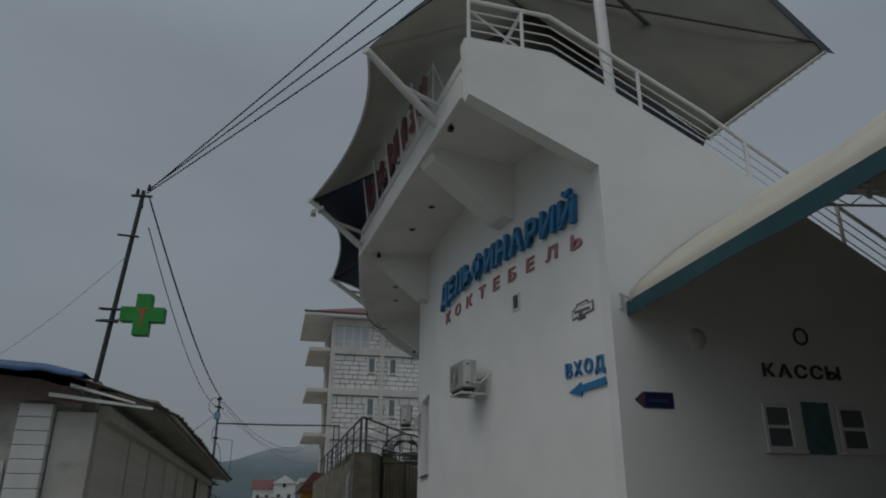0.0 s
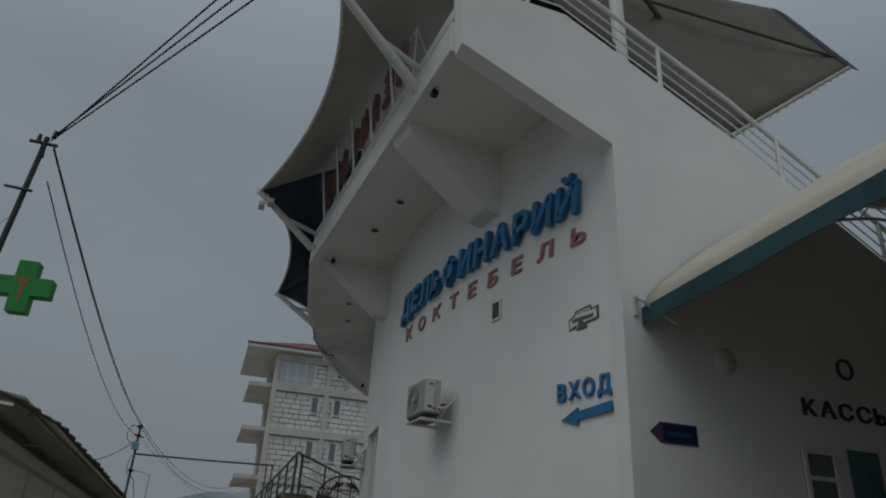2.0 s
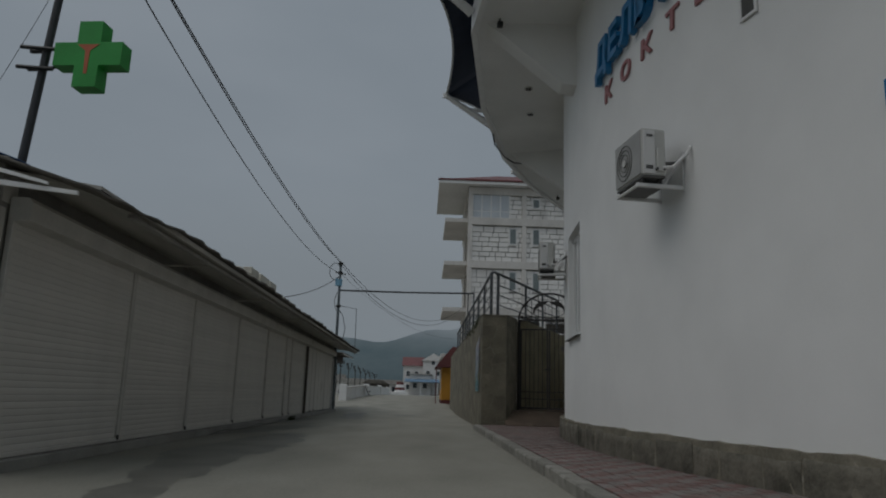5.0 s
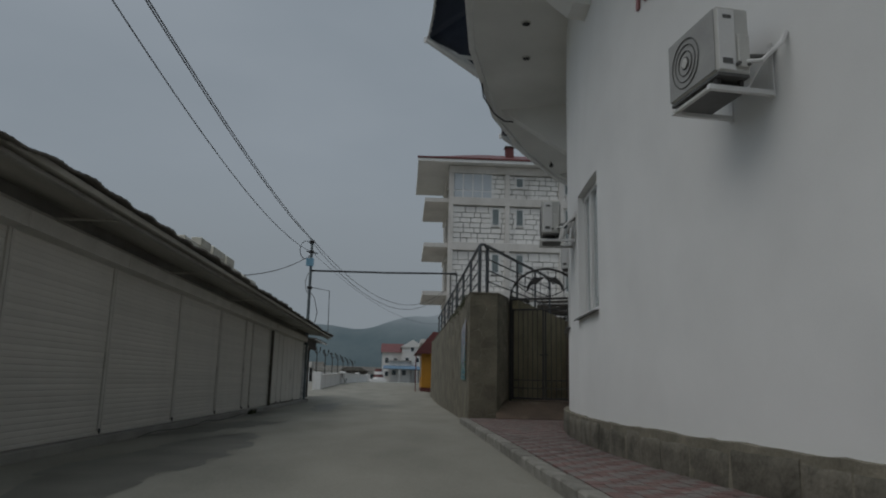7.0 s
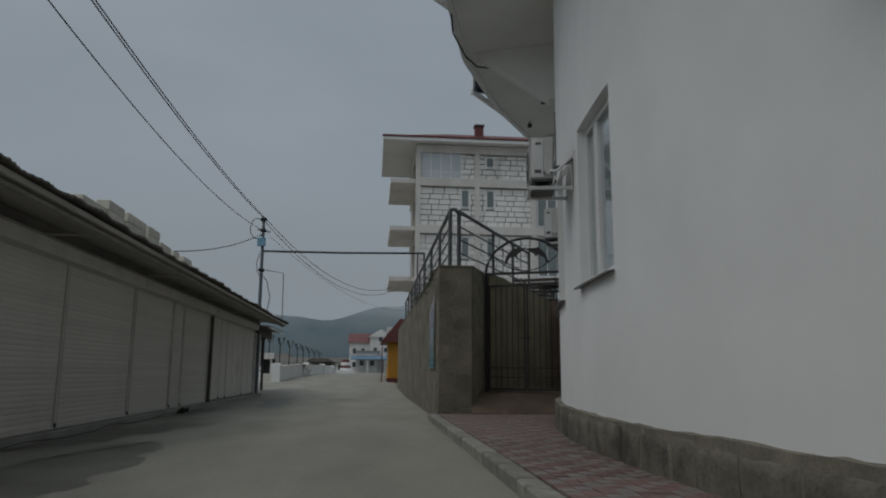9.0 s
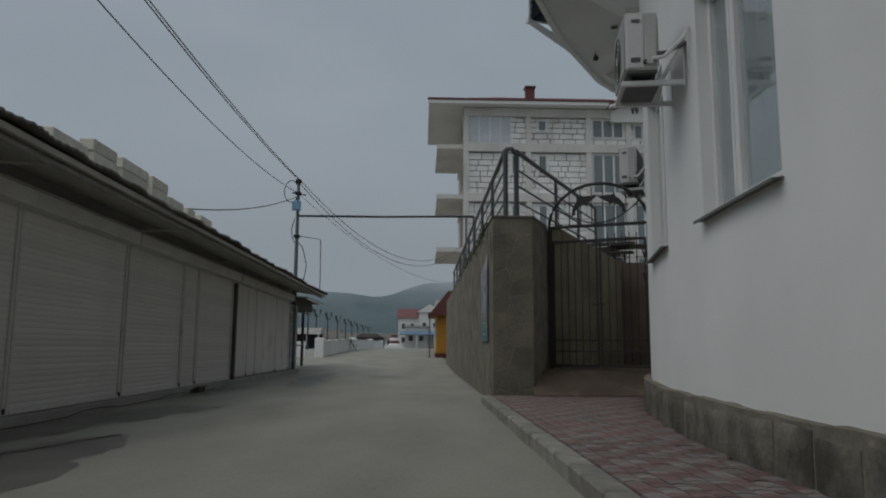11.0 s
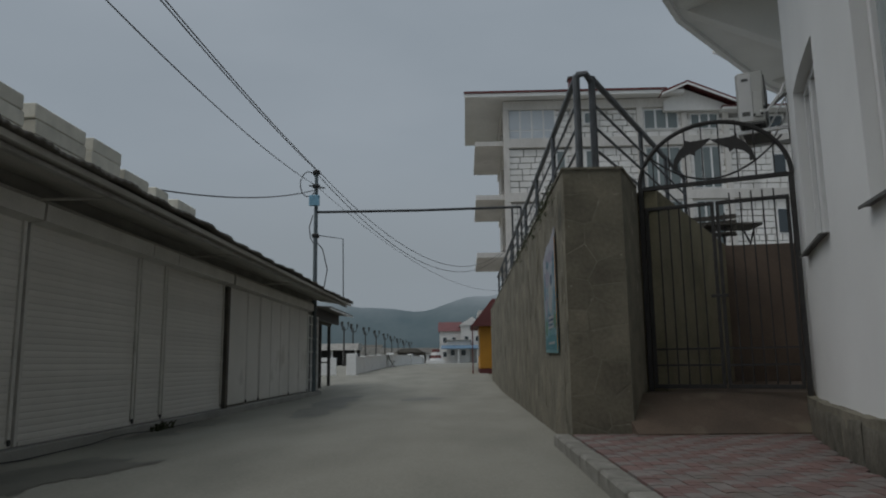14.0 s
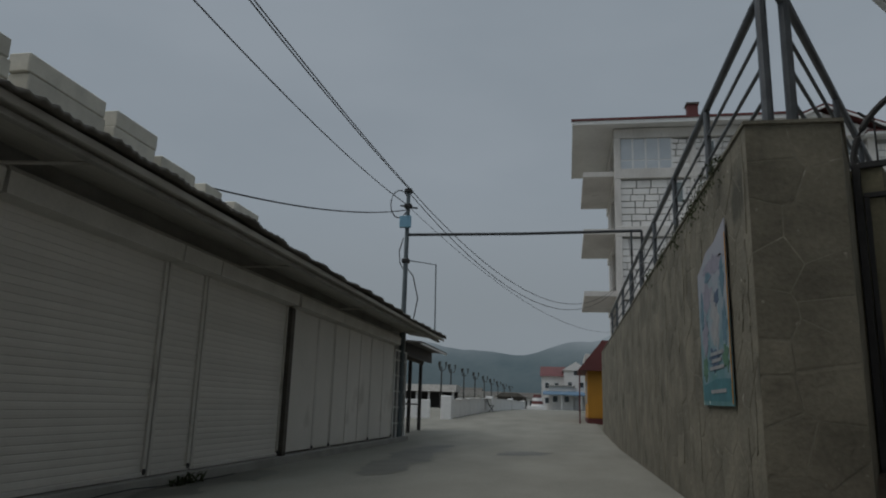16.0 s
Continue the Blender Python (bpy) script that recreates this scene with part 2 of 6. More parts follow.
    "navy_mid": mat("dark_navy_awning", (0.035, 0.048, 0.08), (0.022, 0.031, 0.055), 0.7, scale=2, fine=60, bump=0.05),
    "box_blue": mat("light_blue_box_paint", (0.22, 0.42, 0.55), (0.17, 0.34, 0.46), 0.5, scale=4, bump=0.03),
    "pvc": mat("white_pvc", (0.78, 0.78, 0.77), (0.72, 0.72, 0.71), 0.35, scale=2, bump=0.0),
    "glass": glass_mat("window_glass"),
    "dark_glass": mat("dark_far_glass", (0.06, 0.075, 0.085), (0.035, 0.045, 0.05), 0.08, scale=0.3, bump=0, spec=0.6),
    # Pale panes: the reflected sky is put into the colour.
    "sky_glass": mat("pale_sky_reflection_glass", (0.58, 0.62, 0.65), (0.42, 0.46, 0.5), 0.1, scale=0.5, bump=0, spec=0.6),
    "curtain": mat("teal_grey_curtain", (0.1, 0.19, 0.175), (0.05, 0.1, 0.095), 0.9, scale=2, stretch=(6, 6, 0.5), bump=0.2),
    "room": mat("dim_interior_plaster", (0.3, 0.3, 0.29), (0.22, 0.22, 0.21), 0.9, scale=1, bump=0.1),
    "tarp": mat("blue_tarpaulin", (0.04, 0.11, 0.26), (0.025, 0.07, 0.17), 0.5, scale=2, fine=30, bump=0.3),
    "orange": mat("orange_kiosk_paint", (0.55, 0.26, 0.03), (0.42, 0.2, 0.025), 0.6, scale=1, bump=0.05),
    # Hill tones carry distance haze mixed into the base colour.
    "hill": mat("wooded_hill_with_haze", (0.135, 0.168, 0.178), (0.105, 0.14, 0.152), 1.0, scale=0.012, fine=0.08, bump=0, spec=0.0),
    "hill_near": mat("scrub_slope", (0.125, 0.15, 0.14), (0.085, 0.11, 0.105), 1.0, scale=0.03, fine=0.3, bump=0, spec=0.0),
    "house": mat("white_house_render", (0.76, 0.75, 0.73), (0.62, 0.61, 0.59), 0.9, scale=0.4, fine=4, bump=0.1),
    "grass": mat("tufted_weed", (0.06, 0.07, 0.03), (0.035, 0.045, 0.02), 0.9, scale=5, bump=0),
    "awning_blue": mat("pale_blue_awning", (0.15, 0.24, 0.33), (0.1, 0.17, 0.25), 0.6, scale=1, bump=0.05),
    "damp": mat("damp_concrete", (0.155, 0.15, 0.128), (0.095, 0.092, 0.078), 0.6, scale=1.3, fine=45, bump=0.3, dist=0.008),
    # Darker copy of the grey membrane; the underside's shade sits in the colour.
    "membrane_dark": mat("olive_grey_membrane_shaded", (0.118, 0.114, 0.088), (0.08, 0.077, 0.06), 0.75, scale=0.8, fine=60, bump=0.1),
    "eave": mat("grey_eave_boarding", (0.5, 0.48, 0.435), (0.33, 0.315, 0.285), 0.85, scale=2, fine=30, bump=0.25, stretch=(1, 0.1, 1)),
}


# ---- mesh helpers ----
def part(name, bm, material, parent=None, label="", smooth=False):
    """Links a bmesh as one mesh object under a thing or a part."""
    me = bpy.data.meshes.new(name)
    bm.normal_update()
    bm.to_mesh(me)
    bm.free()
    me.materials.append(material)
    if smooth:
        for poly in me.polygons:
            poly.use_smooth = True
    ob = new(name, me)
    if parent is not None:
        ob.parent = parent
    if label:
        ob["label"] = label
    return ob


def thing(name, label, category, m=None, group="", kind=""):
    ob = new(name)
    if m is not None:
        ob.matrix_basis = m
    return tagged(ob, label, category, group, kind)


def box(bm, x0, x1, y0, y1, z0, z1, bevel=0.0):
    r = bmesh.ops.create_cube(bm, size=1.0, matrix=Matrix.Translation(((x0 + x1) / 2, (y0 + y1) / 2, (z0 + z1) / 2))
                              @ Matrix.Diagonal((abs(x1 - x0), abs(y1 - y0), abs(z1 - z0), 1)))
    if bevel:
        es = list({e for v in r["verts"] for e in v.link_edges})
        bmesh.ops.bevel(bm, geom=es, offset=bevel, segments=1, affect="EDGES")
    return bm


def boxm(x0, x1, y0, y1, z0, z1, bevel=0.0):
    return box(bmesh.new(), x0, x1, y0, y1, z0, z1, bevel)


def tube(bm, pts, r, n=8, r1=None):
    """A round bar along the points, its ends closed."""
    pts = [Vector(p) for p in pts]
    rings, k = [], len(pts) - 1
    for i, p in enumerate(pts):
        d = (pts[min(i + 1, k)] - pts[max(i - 1, 0)]).normalized()
        u = d.cross(Vector((0, 0, 1)) if abs(d.z) < 0.9 else Vector((1, 0, 0))).normalized()
        v = d.cross(u)
        rr = r if r1 is None else r + (r1 - r) * i / k
        rings.append([bm.verts.new(p + (u * math.cos(a) + v * math.sin(a)) * rr) for a in [2 * math.pi * j / n for j in range(n)]])
    for a, b in zip(rings, rings[1:]):
        for j in range(n):
            bm.faces.new((a[j], a[(j + 1) % n], b[(j + 1) % n], b[j]))
    bm.faces.new(rings[0][::-1])
    bm.faces.new(rings[-1])
    return bm


def tubem(pts, r, n=8, r1=None):
    return tube(bmesh.new(), pts, r, n, r1)


def prism(bm, poly, axis, lo, hi):
    """A polygon of two coordinates drawn out along an axis from lo to hi."""
    def at(p, h):
        return {"x": (h, p[0], p[1]), "y": (p[0], h, p[1]), "z": (p[0], p[1], h)}[axis]
    a, b = [bm.verts.new(at(p, lo)) for p in poly], [bm.verts.new(at(p, hi)) for p in poly]
    bm.faces.new(a)
    bm.faces.new(b[::-1])
    for i in range(len(poly)):
        j = (i + 1) % len(poly)
        bm.faces.new((a[j], a[i], b[i], b[j]))
    bmesh.ops.recalc_face_normals(bm, faces=bm.faces)
    return bm


def prismm(poly, axis, lo, hi):
    return prism(bmesh.new(), poly, axis, lo, hi)


def sheet(fn, nu, nv, thick=0.0):
    """A curved sheet from fn(u, v), u and v from 0 to 1, with thickness."""
    bm = bmesh.new()
    g = [[bm.verts.new(fn(i / nu, j / nv)) for j in range(nv + 1)] for i in range(nu + 1)]
    for i in range(nu):
        for j in range(nv):
            bm.faces.new((g[i][j], g[i + 1][j], g[i + 1][j + 1], g[i][j + 1]))
    if thick:
        bm.normal_update()
        bmesh.ops.solidify(bm, geom=list(bm.faces), thickness=thick)
    return bm


def structure(name, bm, material, label, category="structure", smooth=False):
    return tagged(part(name, bm, material, None, "", smooth), label, category, "", "structure")


# ---- ground ----
PROFILE = [(-3000, -0.1), (44, -0.1), (52, 0.05), (60, 0.28), (75, 0.58), (100, 0.75), (200, 0.85), (3500, 0.9)]


def ground_z(y):
    for (a, za), (b, zb) in zip(PROFILE, PROFILE[1:]):
        if a <= y <= b:
            return za + (zb - za) * (y - a) / (b - a)
    return PROFILE[-1][1]


def strip(x0, x1, y0, y1, lift):
    ys = sorted({y0, y1, *[p[0] for p in PROFILE if y0 < p[0] < y1]})
    bm = bmesh.new()
    rows = [(bm.verts.new((x0, y, ground_z(y) + lift)), bm.verts.new((x1, y, ground_z(y) + lift))) for y in ys]
    for (a, b), (c, d) in zip(rows, rows[1:]):
        bm.faces.new((a, b, d, c))
    return bm


structure("ground", strip(-2500, 2500, -2500, 3500, -0.03), M["earth"], "dry bare ground reaching to the hills", "ground")
structure("road", strip(-16, 3.36, -30, 190, 0.0), M["road"], "worn grey concrete road with damp stains", "road")

# ---- round white building ----
OX, OY, RAD = 29.65, 19.17, 25.07


def wall_at(y, z=0.0, out=0.0):
    """The place on the round wall's face at that y, moved outward, and the outward way there."""
    s = (y - OY) / RAD
    n = Vector((-math.sqrt(1 - s * s), s, 0))
    return Vector((OX, OY, 0)) + n * (RAD + out) + Vector((0, 0, z)), n


def round_wall(r0, r1, y0, y1, z0, z1, gaps=(), step=0.006):
    """A curved wall between two radii; gaps are (ya, yb, za, zb) openings that go right through it."""
    def ang(y):
        return math.asin((y - OY) / RAD)
    a0, a1 = ang(y0), ang(y1) if y1 < OY + RAD else math.pi * 0.62
    cuts = sorted({a0, a1, *[ang(y) for g in gaps for y in g[:2]]})
    angs = []
    for a, b in zip(cuts, cuts[1:]):
        k = max(1, int((b - a) / step))
        angs += [a + (b - a) * i / k for i in range(k)]
    angs.append(a1)
    bm = bmesh.new()

    def p(a, r, z):
        return bm.verts.new((OX - r * math.cos(a), OY + r * math.sin(a), z))
    for i, (a, b) in enumerate(zip(angs, angs[1:])):
        mid = (a + b) / 2
        spans = [(z0, z1)]
        for ya, yb, za, zb in gaps:
            if ang(ya) < mid < ang(yb):
                spans = [(z0, za), (zb, z1)]
        for lo, hi in spans:
            v = [p(a, r1, lo), p(b, r1, lo), p(b, r1, hi), p(a, r1, hi), p(a, r0, lo), p(b, r0, lo), p(b, r0, hi), p(a, r0, hi)]
            for f in ((0, 1, 2, 3), (5, 4, 7, 6), (3, 2, 6, 7), (1, 0, 4, 5), (0, 3, 7, 4), (2, 1, 5, 6)):
                bm.faces.new([v[k] for k in f])
    bmesh.ops.remove_doubles(bm, verts=bm.verts, dist=0.0005)
    bmesh.ops.recalc_face_normals(bm, faces=bm.faces)
    return bm


WINDOWS = [(20.11, 21.83, 2.11, 4.36), (23.49, 25.1, 2.11, 4.36), (26.50, 28.15, 2.15, 4.20)]
ZS = 8.76
structure("wall_round", round_wall(RAD - 0.35, RAD, 11.08, 60, -0.1, ZS, WINDOWS), M["stucco"], "smooth white stuccoed wall of a round building", "wall")
plinth_bm = round_wall(RAD + 0.001, RAD + 0.11, 11.2, 60, -0.1, 0.45)
for v in plinth_bm.verts:
    w = noise.noise(v.co * 2.3) + 0.6 * noise.noise(v.co * 7.0)
    if v.co.z > 0.3:
        v.co.z += 0.022 * w
    out = Vector((v.co.x - OX, v.co.y - OY, 0))
    if out.length > RAD + 0.05:
        v.co += out.normalized() * 0.018 * (noise.noise(v.co * 3.7) + 0.5 * w)
structure("wall_round_plinth", plinth_bm, M["mortar"], "rough grey stone plinth along the white wall", "plinth")
# Assumed wall closing the interior; its dimness is put into the plaster colour.
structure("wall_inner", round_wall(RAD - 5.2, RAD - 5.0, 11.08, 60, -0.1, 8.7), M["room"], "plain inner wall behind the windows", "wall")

# end wall with the ticket windows; its top steps down with the stair behind it
END = [(3.3, 8.56), (5.9, 7.33), (5.9, -0.12), (16.5, -0.12), (16.5, 2.9), (9.29, 7.42), (8.46, 7.95), (5.12, 9.77), (3.22, 9.85)]
structure("wall_entrance", prismm(END, "y", 10.72, 11.07), M["stucco"], "white end wall with sloping stair parapet", "wall")

# terrace slab with a faceted edge
EDGE = [(3.35, 11.07), (2.51, 20.7), (3.05, 24.8), (4.12, 29.0), (5.5, 32.15), (7.25, 35.1), (11.06, 39.4), (16.0, 43.2), (23.0, 46.2), (31.0, 46.9)]


def ring_from(edge, r_in):
    inner = []
    for x, y in reversed(edge):
        d = Vector((x - OX, y - OY)).normalized() * r_in
        inner.append((OX + d.x, OY + d.y))
    return edge + inner


structure("terrace_slab", prismm(ring_from(EDGE, RAD - 5), "z", ZS, ZS + 0.3), M["soffit"], "projecting terrace slab with a painted underside", "slab")
fascia = thing("terrace_fascia", "white fascia band along the terrace edge", "fascia", kind="structure")
for (xa, ya), (xb, yb) in zip(EDGE, EDGE[1:]):
    d = Vector((xb - xa, yb - ya, 0))
    ln, m = d.length, Matrix.Translation((xa, ya, 0)) @ Matrix.Rotation(math.atan2(d.y, d.x), 4, "Z")
    for nm, bm, mt in (("band", boxm(0, ln, 0, 0.14, ZS - 0.1, ZS + 0.5, 0.012), "white"), ("upstand", boxm(0, ln, -0.34, -0.22, ZS + 0.3, ZS + 0.95), "stucco"),
                       ("gutter_board", boxm(0, ln, 0.02, 0.1, ZS + 0.62, ZS + 0.86, 0.01), "white")):
        ob = part(nm, bm, M[mt], fascia)
        ob.matrix_basis = m
# haunched ribs under the slab
ribs = thing("slab_ribs", "white haunched concrete ribs under the terrace", "beam", kind="structure")
for i, (x, y) in enumerate([(2.95, 13.6), EDGE[1], EDGE[3], EDGE[5], EDGE[6], EDGE[7]]):
    d = Vector((OX - x, OY - y, 0))
    ang = math.atan2(d.y, d.x)
    reach = d.length - RAD + 0.05
    t0 = 0.9 if i else 0.35
    ob = part("rib", prismm([(t0 * 0.2, ZS + 0.01), (reach, ZS + 0.01), (reach, 7.35), (reach - 0.35, 7.4), (t0 * 0.6, 8.5)], "y", -(0.28 if i else 0.36), 0.28 if i else 0.36), M["soffit"], ribs)
    ob.matrix_basis = Matrix.Translation((x, y, 0)) @ Matrix.Rotation(ang, 4, "Z")

# ---- retaining wall, gate passage and terrace on the right ----
WX, WTOP = 3.38, 3.36
body = bmesh.new()
prism(body, [(WX, 28.5), (4.13, 28.5), (4.6, 29.62), (4.6, 29.8), (4.2, 29.8), (4.2, 54.0), (WX, 54.0)], "z", -0.12, WTOP)
wall_retaining = structure("wall_retaining", body, M["mortar"], "tall rubble stone retaining wall with mortar joints", "wall")
structure("wall_retaining_coping", prismm([(WX - 0.02, 28.47), (4.15, 28.47), (4.6, 29.6), (4.2, 54.0), (WX - 0.02, 54.0)], "z", WTOP, WTOP + 0.03), M["mortar"],
          "thin concrete coping on the retaining wall", "coping")
side = bmesh.new()
prism(side, [(29.75, -0.1), (34.0, -0.1), (34.0, 3.1), (29.75, 3.34)], "x", 0, 0.3)
ob = structure("wall_passage", side, M["moss_plaster"], "dark side wall of the gated passage", "wall")
ob.matrix_basis = Matrix.Translation((4.62, 29.75, 0)) @ Matrix.Rotation(radians(-32), 4, "Z") @ Matrix.Translation((0, -29.75, 0))
structure("wall_passage_back", prismm([(6.7, 33.4), (14, 32.2), (14, 32.5), (6.7, 33.7)], "z", -0.1, 3.1), M["brown"], "brown rendered wall behind the gate", "wall")
structure("terrace_ground", prismm([(4.2, 29.85), (4.5, 29.85), (6.65, 33.4), (6.7, 33.7), (14, 32.5), (40, 45), (40, 69), (4.2, 69)], "z", 2.7, 3.05), M["concrete"], "raised concrete terrace behind the wall", "terrace")
ramp = bmesh.new()
prism(ramp, [(28.2, 0.0), (29.9, 0.0), (29.9, 0.5), (29.2, 0.48), (28.2, 0.06)], "x", 4.1, 7.2)
structure("gate_ramp", ramp, M["ramp"], "worn brown concrete ramp up to the gate", "ramp")
structure("passage_floor", boxm(4.5, 12, 29.85, 33.5, 0.2, 0.5), M["brown"], "brown passage floor behind the gate", "floor")


# ---- low shop row with roller shutters ----
SX = -3.02
structure("wall_shop_front", boxm(SX - 0.3, SX - 0.06, 14.0, 44.3, -0.1, 3.3), M["concrete"], "concrete wall behind the shutters", "wall")
structure("wall_shop_back", boxm(-9.3, -9.0, 14.0, 44.3, -0.1, 3.4), M["concrete"], "plain back wall of the shop row", "wall")
structure("wall_shop_far_end", boxm(-9.0, SX - 0.3, 44.1, 44.3, -0.1, 3.0), M["concrete"], "plain end wall of the shop row", "wall")
structure("shop_threshold", boxm(SX - 0.05, SX + 0.14, 14.0, 44.3, -0.12, 0.03, 0.01), M["concrete"], "low concrete threshold under the shutters", "threshold")


def roof_fn(u, v):
    y = 13.5 + (44.9 - 13.5) * u
    x = -1.86 - (4.2 - 1.86 + 2.2) * v
    wave = 0.016 * math.sin(y * 2 * math.pi / 0.15)
    low = -0.23 * max(0.0, 1 - (y - 13.5) / 4.0) * (1 - v)
    sag = 0.02 * math.sin(y * 0.9) + 0.012 * math.sin(y * 2.3 + 1)
    return (x + 0.03 * math.sin(y * 7.1) * (v == 0), y, 3.06 + 0.27 * min(-1.86 - x, 1.7) + 0.1 * max(0.0, -3.56 - x) + wave + sag * (1 - v) + low)


structure("roof_shop", sheet(roof_fn, 420, 5, 0.03), M["slate"], "dark weathered corrugated roof of the shop row", "roof", smooth=True)
structure("roof_shop_back", prismm([(-6.4, 3.74), (-9.6, 3.2), (-9.6, 3.26), (-6.4, 3.8)], "y", 13.5, 44.9), M["slate"], "rear slope of the shop roof", "roof")
structure("eave_board", boxm(-1.97, -1.93, 15.5, 44.7, 2.93, 3.0, 0.006), M["eave"], "dark timber eave board", "eave")
structure("eave_batten", boxm(-2.12, -2.04, 15.0, 44.5, 2.88, 2.93, 0.005), M["timber_pale"], "pale batten under the eave", "eave")
structure("ceiling_eave", prismm([(-2.0, 2.95), (SX + 0.02, 3.1), (SX + 0.02, 3.14), (-2.0, 2.99)], "y", 14.0, 44.5), M["eave"], "dark boarded underside of the eave", "ceiling")
for k in range(6):
    y = 18.3 + k * 4.6
    structure("eave_bracket", tubem([(SX + 0.15, y, 2.86), (-2.05, y + 0.3, 2.93)], 0.018, 6), M["eave"], "thin bracket carrying the eave", "bracket")

# roller shutters: (start, end, height of the curtain's top)
BAYS = [(14.2, 17.62, 0), (17.7, 20.72, 0), (20.8, 24.2, 0), (24.28, 27.5, 0), (27.62, 30.45, 0), (30.55, 31.45, 0), (31.55, 34.42, 0),
        (34.62, 36.1, 1), (36.16, 37.1, 1), (37.2, 40.1, 1), (40.18, 42.5, 1)]
PITCH = 0.079


def slat_mesh(width, name):
    bm = bmesh.new()
    prism(bm, [(-0.002, 0.0), (0.002, 0.006), (0.005, 0.038), (0.0035, 0.07), (0.0, PITCH - 0.002)], "y", 0, width)
    me = bpy.data.meshes.new(name)
    bm.to_mesh(me)
    bm.free()
    me.materials.append(M["shutter"])
    return me


for ya, yb, plain in BAYS:
    sh = thing("roller_shutter" if not plain else "panel_door", "closed white slatted roller shutter with dusty lower slats" if not plain else "closed plain off-white metal shop panel",
               "shutter" if not plain else "door", Matrix.Translation((SX, ya, 0.04)), "closed shop fronts")
    w = yb - ya
    box_ob = part("shutter_box", prismm([(-0.04, 2.56), (0.2, 2.58), (0.21, 2.78), (0.16, 2.84), (-0.04, 2.84)], "y", -0.03, w + 0.04), M["box"], sh)
    for y0 in (-0.03, w - 0.03):
        part("guide_rail", boxm(-0.04, 0.022, y0, y0 + 0.06, 0, 2.57, 0.004), M["box"], sh)
    if plain:
        n = max(1, round(w / 1.0))
        for i in range(n):
            part("panel", boxm(-0.02, 0.012, w * i / n + 0.035, w * (i + 1) / n - 0.012, 0.03, 2.56, 0.004), M["shutter"], sh)
    else:
        me = slat_mesh(w - 0.06, "slat")
        for i in range(32):
            s = new("slat", me)
            s.parent = sh
            s.matrix_basis = Matrix.Translation((-0.012 + random.uniform(-0.0015, 0.0015), 0.03, 0.05 + i * PITCH))
        part("bottom_bar", boxm(-0.015, 0.03, 0.03, w - 0.03, 0.0, 0.05, 0.004), M["box"], sh)
    part("padlock", boxm(0.02, 0.05, w - 0.05, w, 0.02, 0.09, 0.01), M["iron"], sh, "small dark padlock")
structure("door_post", boxm(SX - 0.02, SX + 0.1, 34.44, 34.6, -0.02, 2.58, 0.008), M["timber"], "dark post between two shop fronts", "post")

# near end of the shop row
structure("wall_shop_end", boxm(-9.0, SX - 0.3, 14.05, 14.25, -0.1, 2.9), M["box"], "off-white end wall of the shop row", "wall")
pil = thing("clad_pillar", "white lap-boarded corner pillar with grey joints", "pillar", Matrix.Translation((-4.28, 13.72, 0)), kind="structure")
for i in range(12):
    part("board", boxm(0, 0.55, 0, 0.32, -0.1 + i * 0.245, -0.1 + i * 0.245 + 0.235, 0.01), M["white"], pil)
structure("wall_corner_panel", boxm(-3.7, SX, 13.9, 14.05, -0.1, 2.72, 0.01), M["box"], "plain off-white corner panel", "wall")
kw = thing("shop_window", "white framed shop window in the end wall", "window", Matrix.Translation((-6.6, 13.9, 0.3)), kind="structure")
for nm, b in (("frame", (0, 2.2, 0, 0.08, 1.45, 1.53)), ("frame", (0, 0.08, 0, 0.08, 0, 1.45)), ("frame", (2.12, 2.2, 0, 0.08, 0, 1.45)), ("frame", (0, 2.2, 0, 0.08, -0.08, 0))):
    part(nm, boxm(*b, 0.006), M["pvc"], kw)
part("pane", boxm(0.08, 2.12, 0.03, 0.045, 0, 1.45), M["dark_glass"], kw)
sg = thing("shop_sign", "white sign board with a red mark", "sign", Matrix.Translation((-5.9, 13.995, 2.35)))
part("board", boxm(0, 1.0, 0, 0.05, 0, 0.55, 0.006), M["white"], sg)
part("mark", boxm(0.62, 0.86, -0.006, 0, 0.2, 0.42, 0.002), M["red"], sg)
tagged(part("tarpaulin", sheet(lambda u, v: (-7.6 + 4.4 * u, 13.2 + 1.6 * v, 3.74 - 0.36 * u + 0.03 * min(u, 0.2) - 0.3 * max(0.0, u - 0.85) + 0.03 * math.sin(u * 31 + v * 4) * v - (0.27 + 0.03 * math.sin(u * 43)) * (1 - u * 0.55) * (v == 0) + 0.05 * v + 0.03 * math.sin(u * 9 + v * 5)), 60, 10, 0.012),
     M["tarp"], None, "", True), "wrinkled blue tarpaulin laid over the roof end", "tarpaulin")
structure("verge_board", prismm([(-3.78, 2.93), (-2.0, 2.75), (-2.0, 2.79), (-3.78, 3.0)], "y", 13.49, 13.53), M["white"], "pale verge board on the roof end", "trim")
structure("verge_board_upper", prismm([(-3.45, 3.11), (-2.3, 2.84), (-2.3, 2.87), (-3.45, 3.17)], "y", 13.46, 13.495), M["white"], "pale upper verge strip", "trim")

# white block parapet behind the roof
par = thing("block_parapet", "row of stacked white aerated blocks above the roof", "wall", kind="structure")
part("course", boxm(-3.86, -3.6, 24.0, 36.0, 3.2, 3.56), M["block"], par)
STACKS = [(24.9, 25.6, 1), (25.95, 27.1, 2), (27.27, 28.2, 3), (28.45, 29.72, 3), (29.92, 30.82, 3), (30.98, 31.9, 2), (32.2, 32.74, 2), (33.25, 34.2, 2), (35.0, 35.6, 1)]
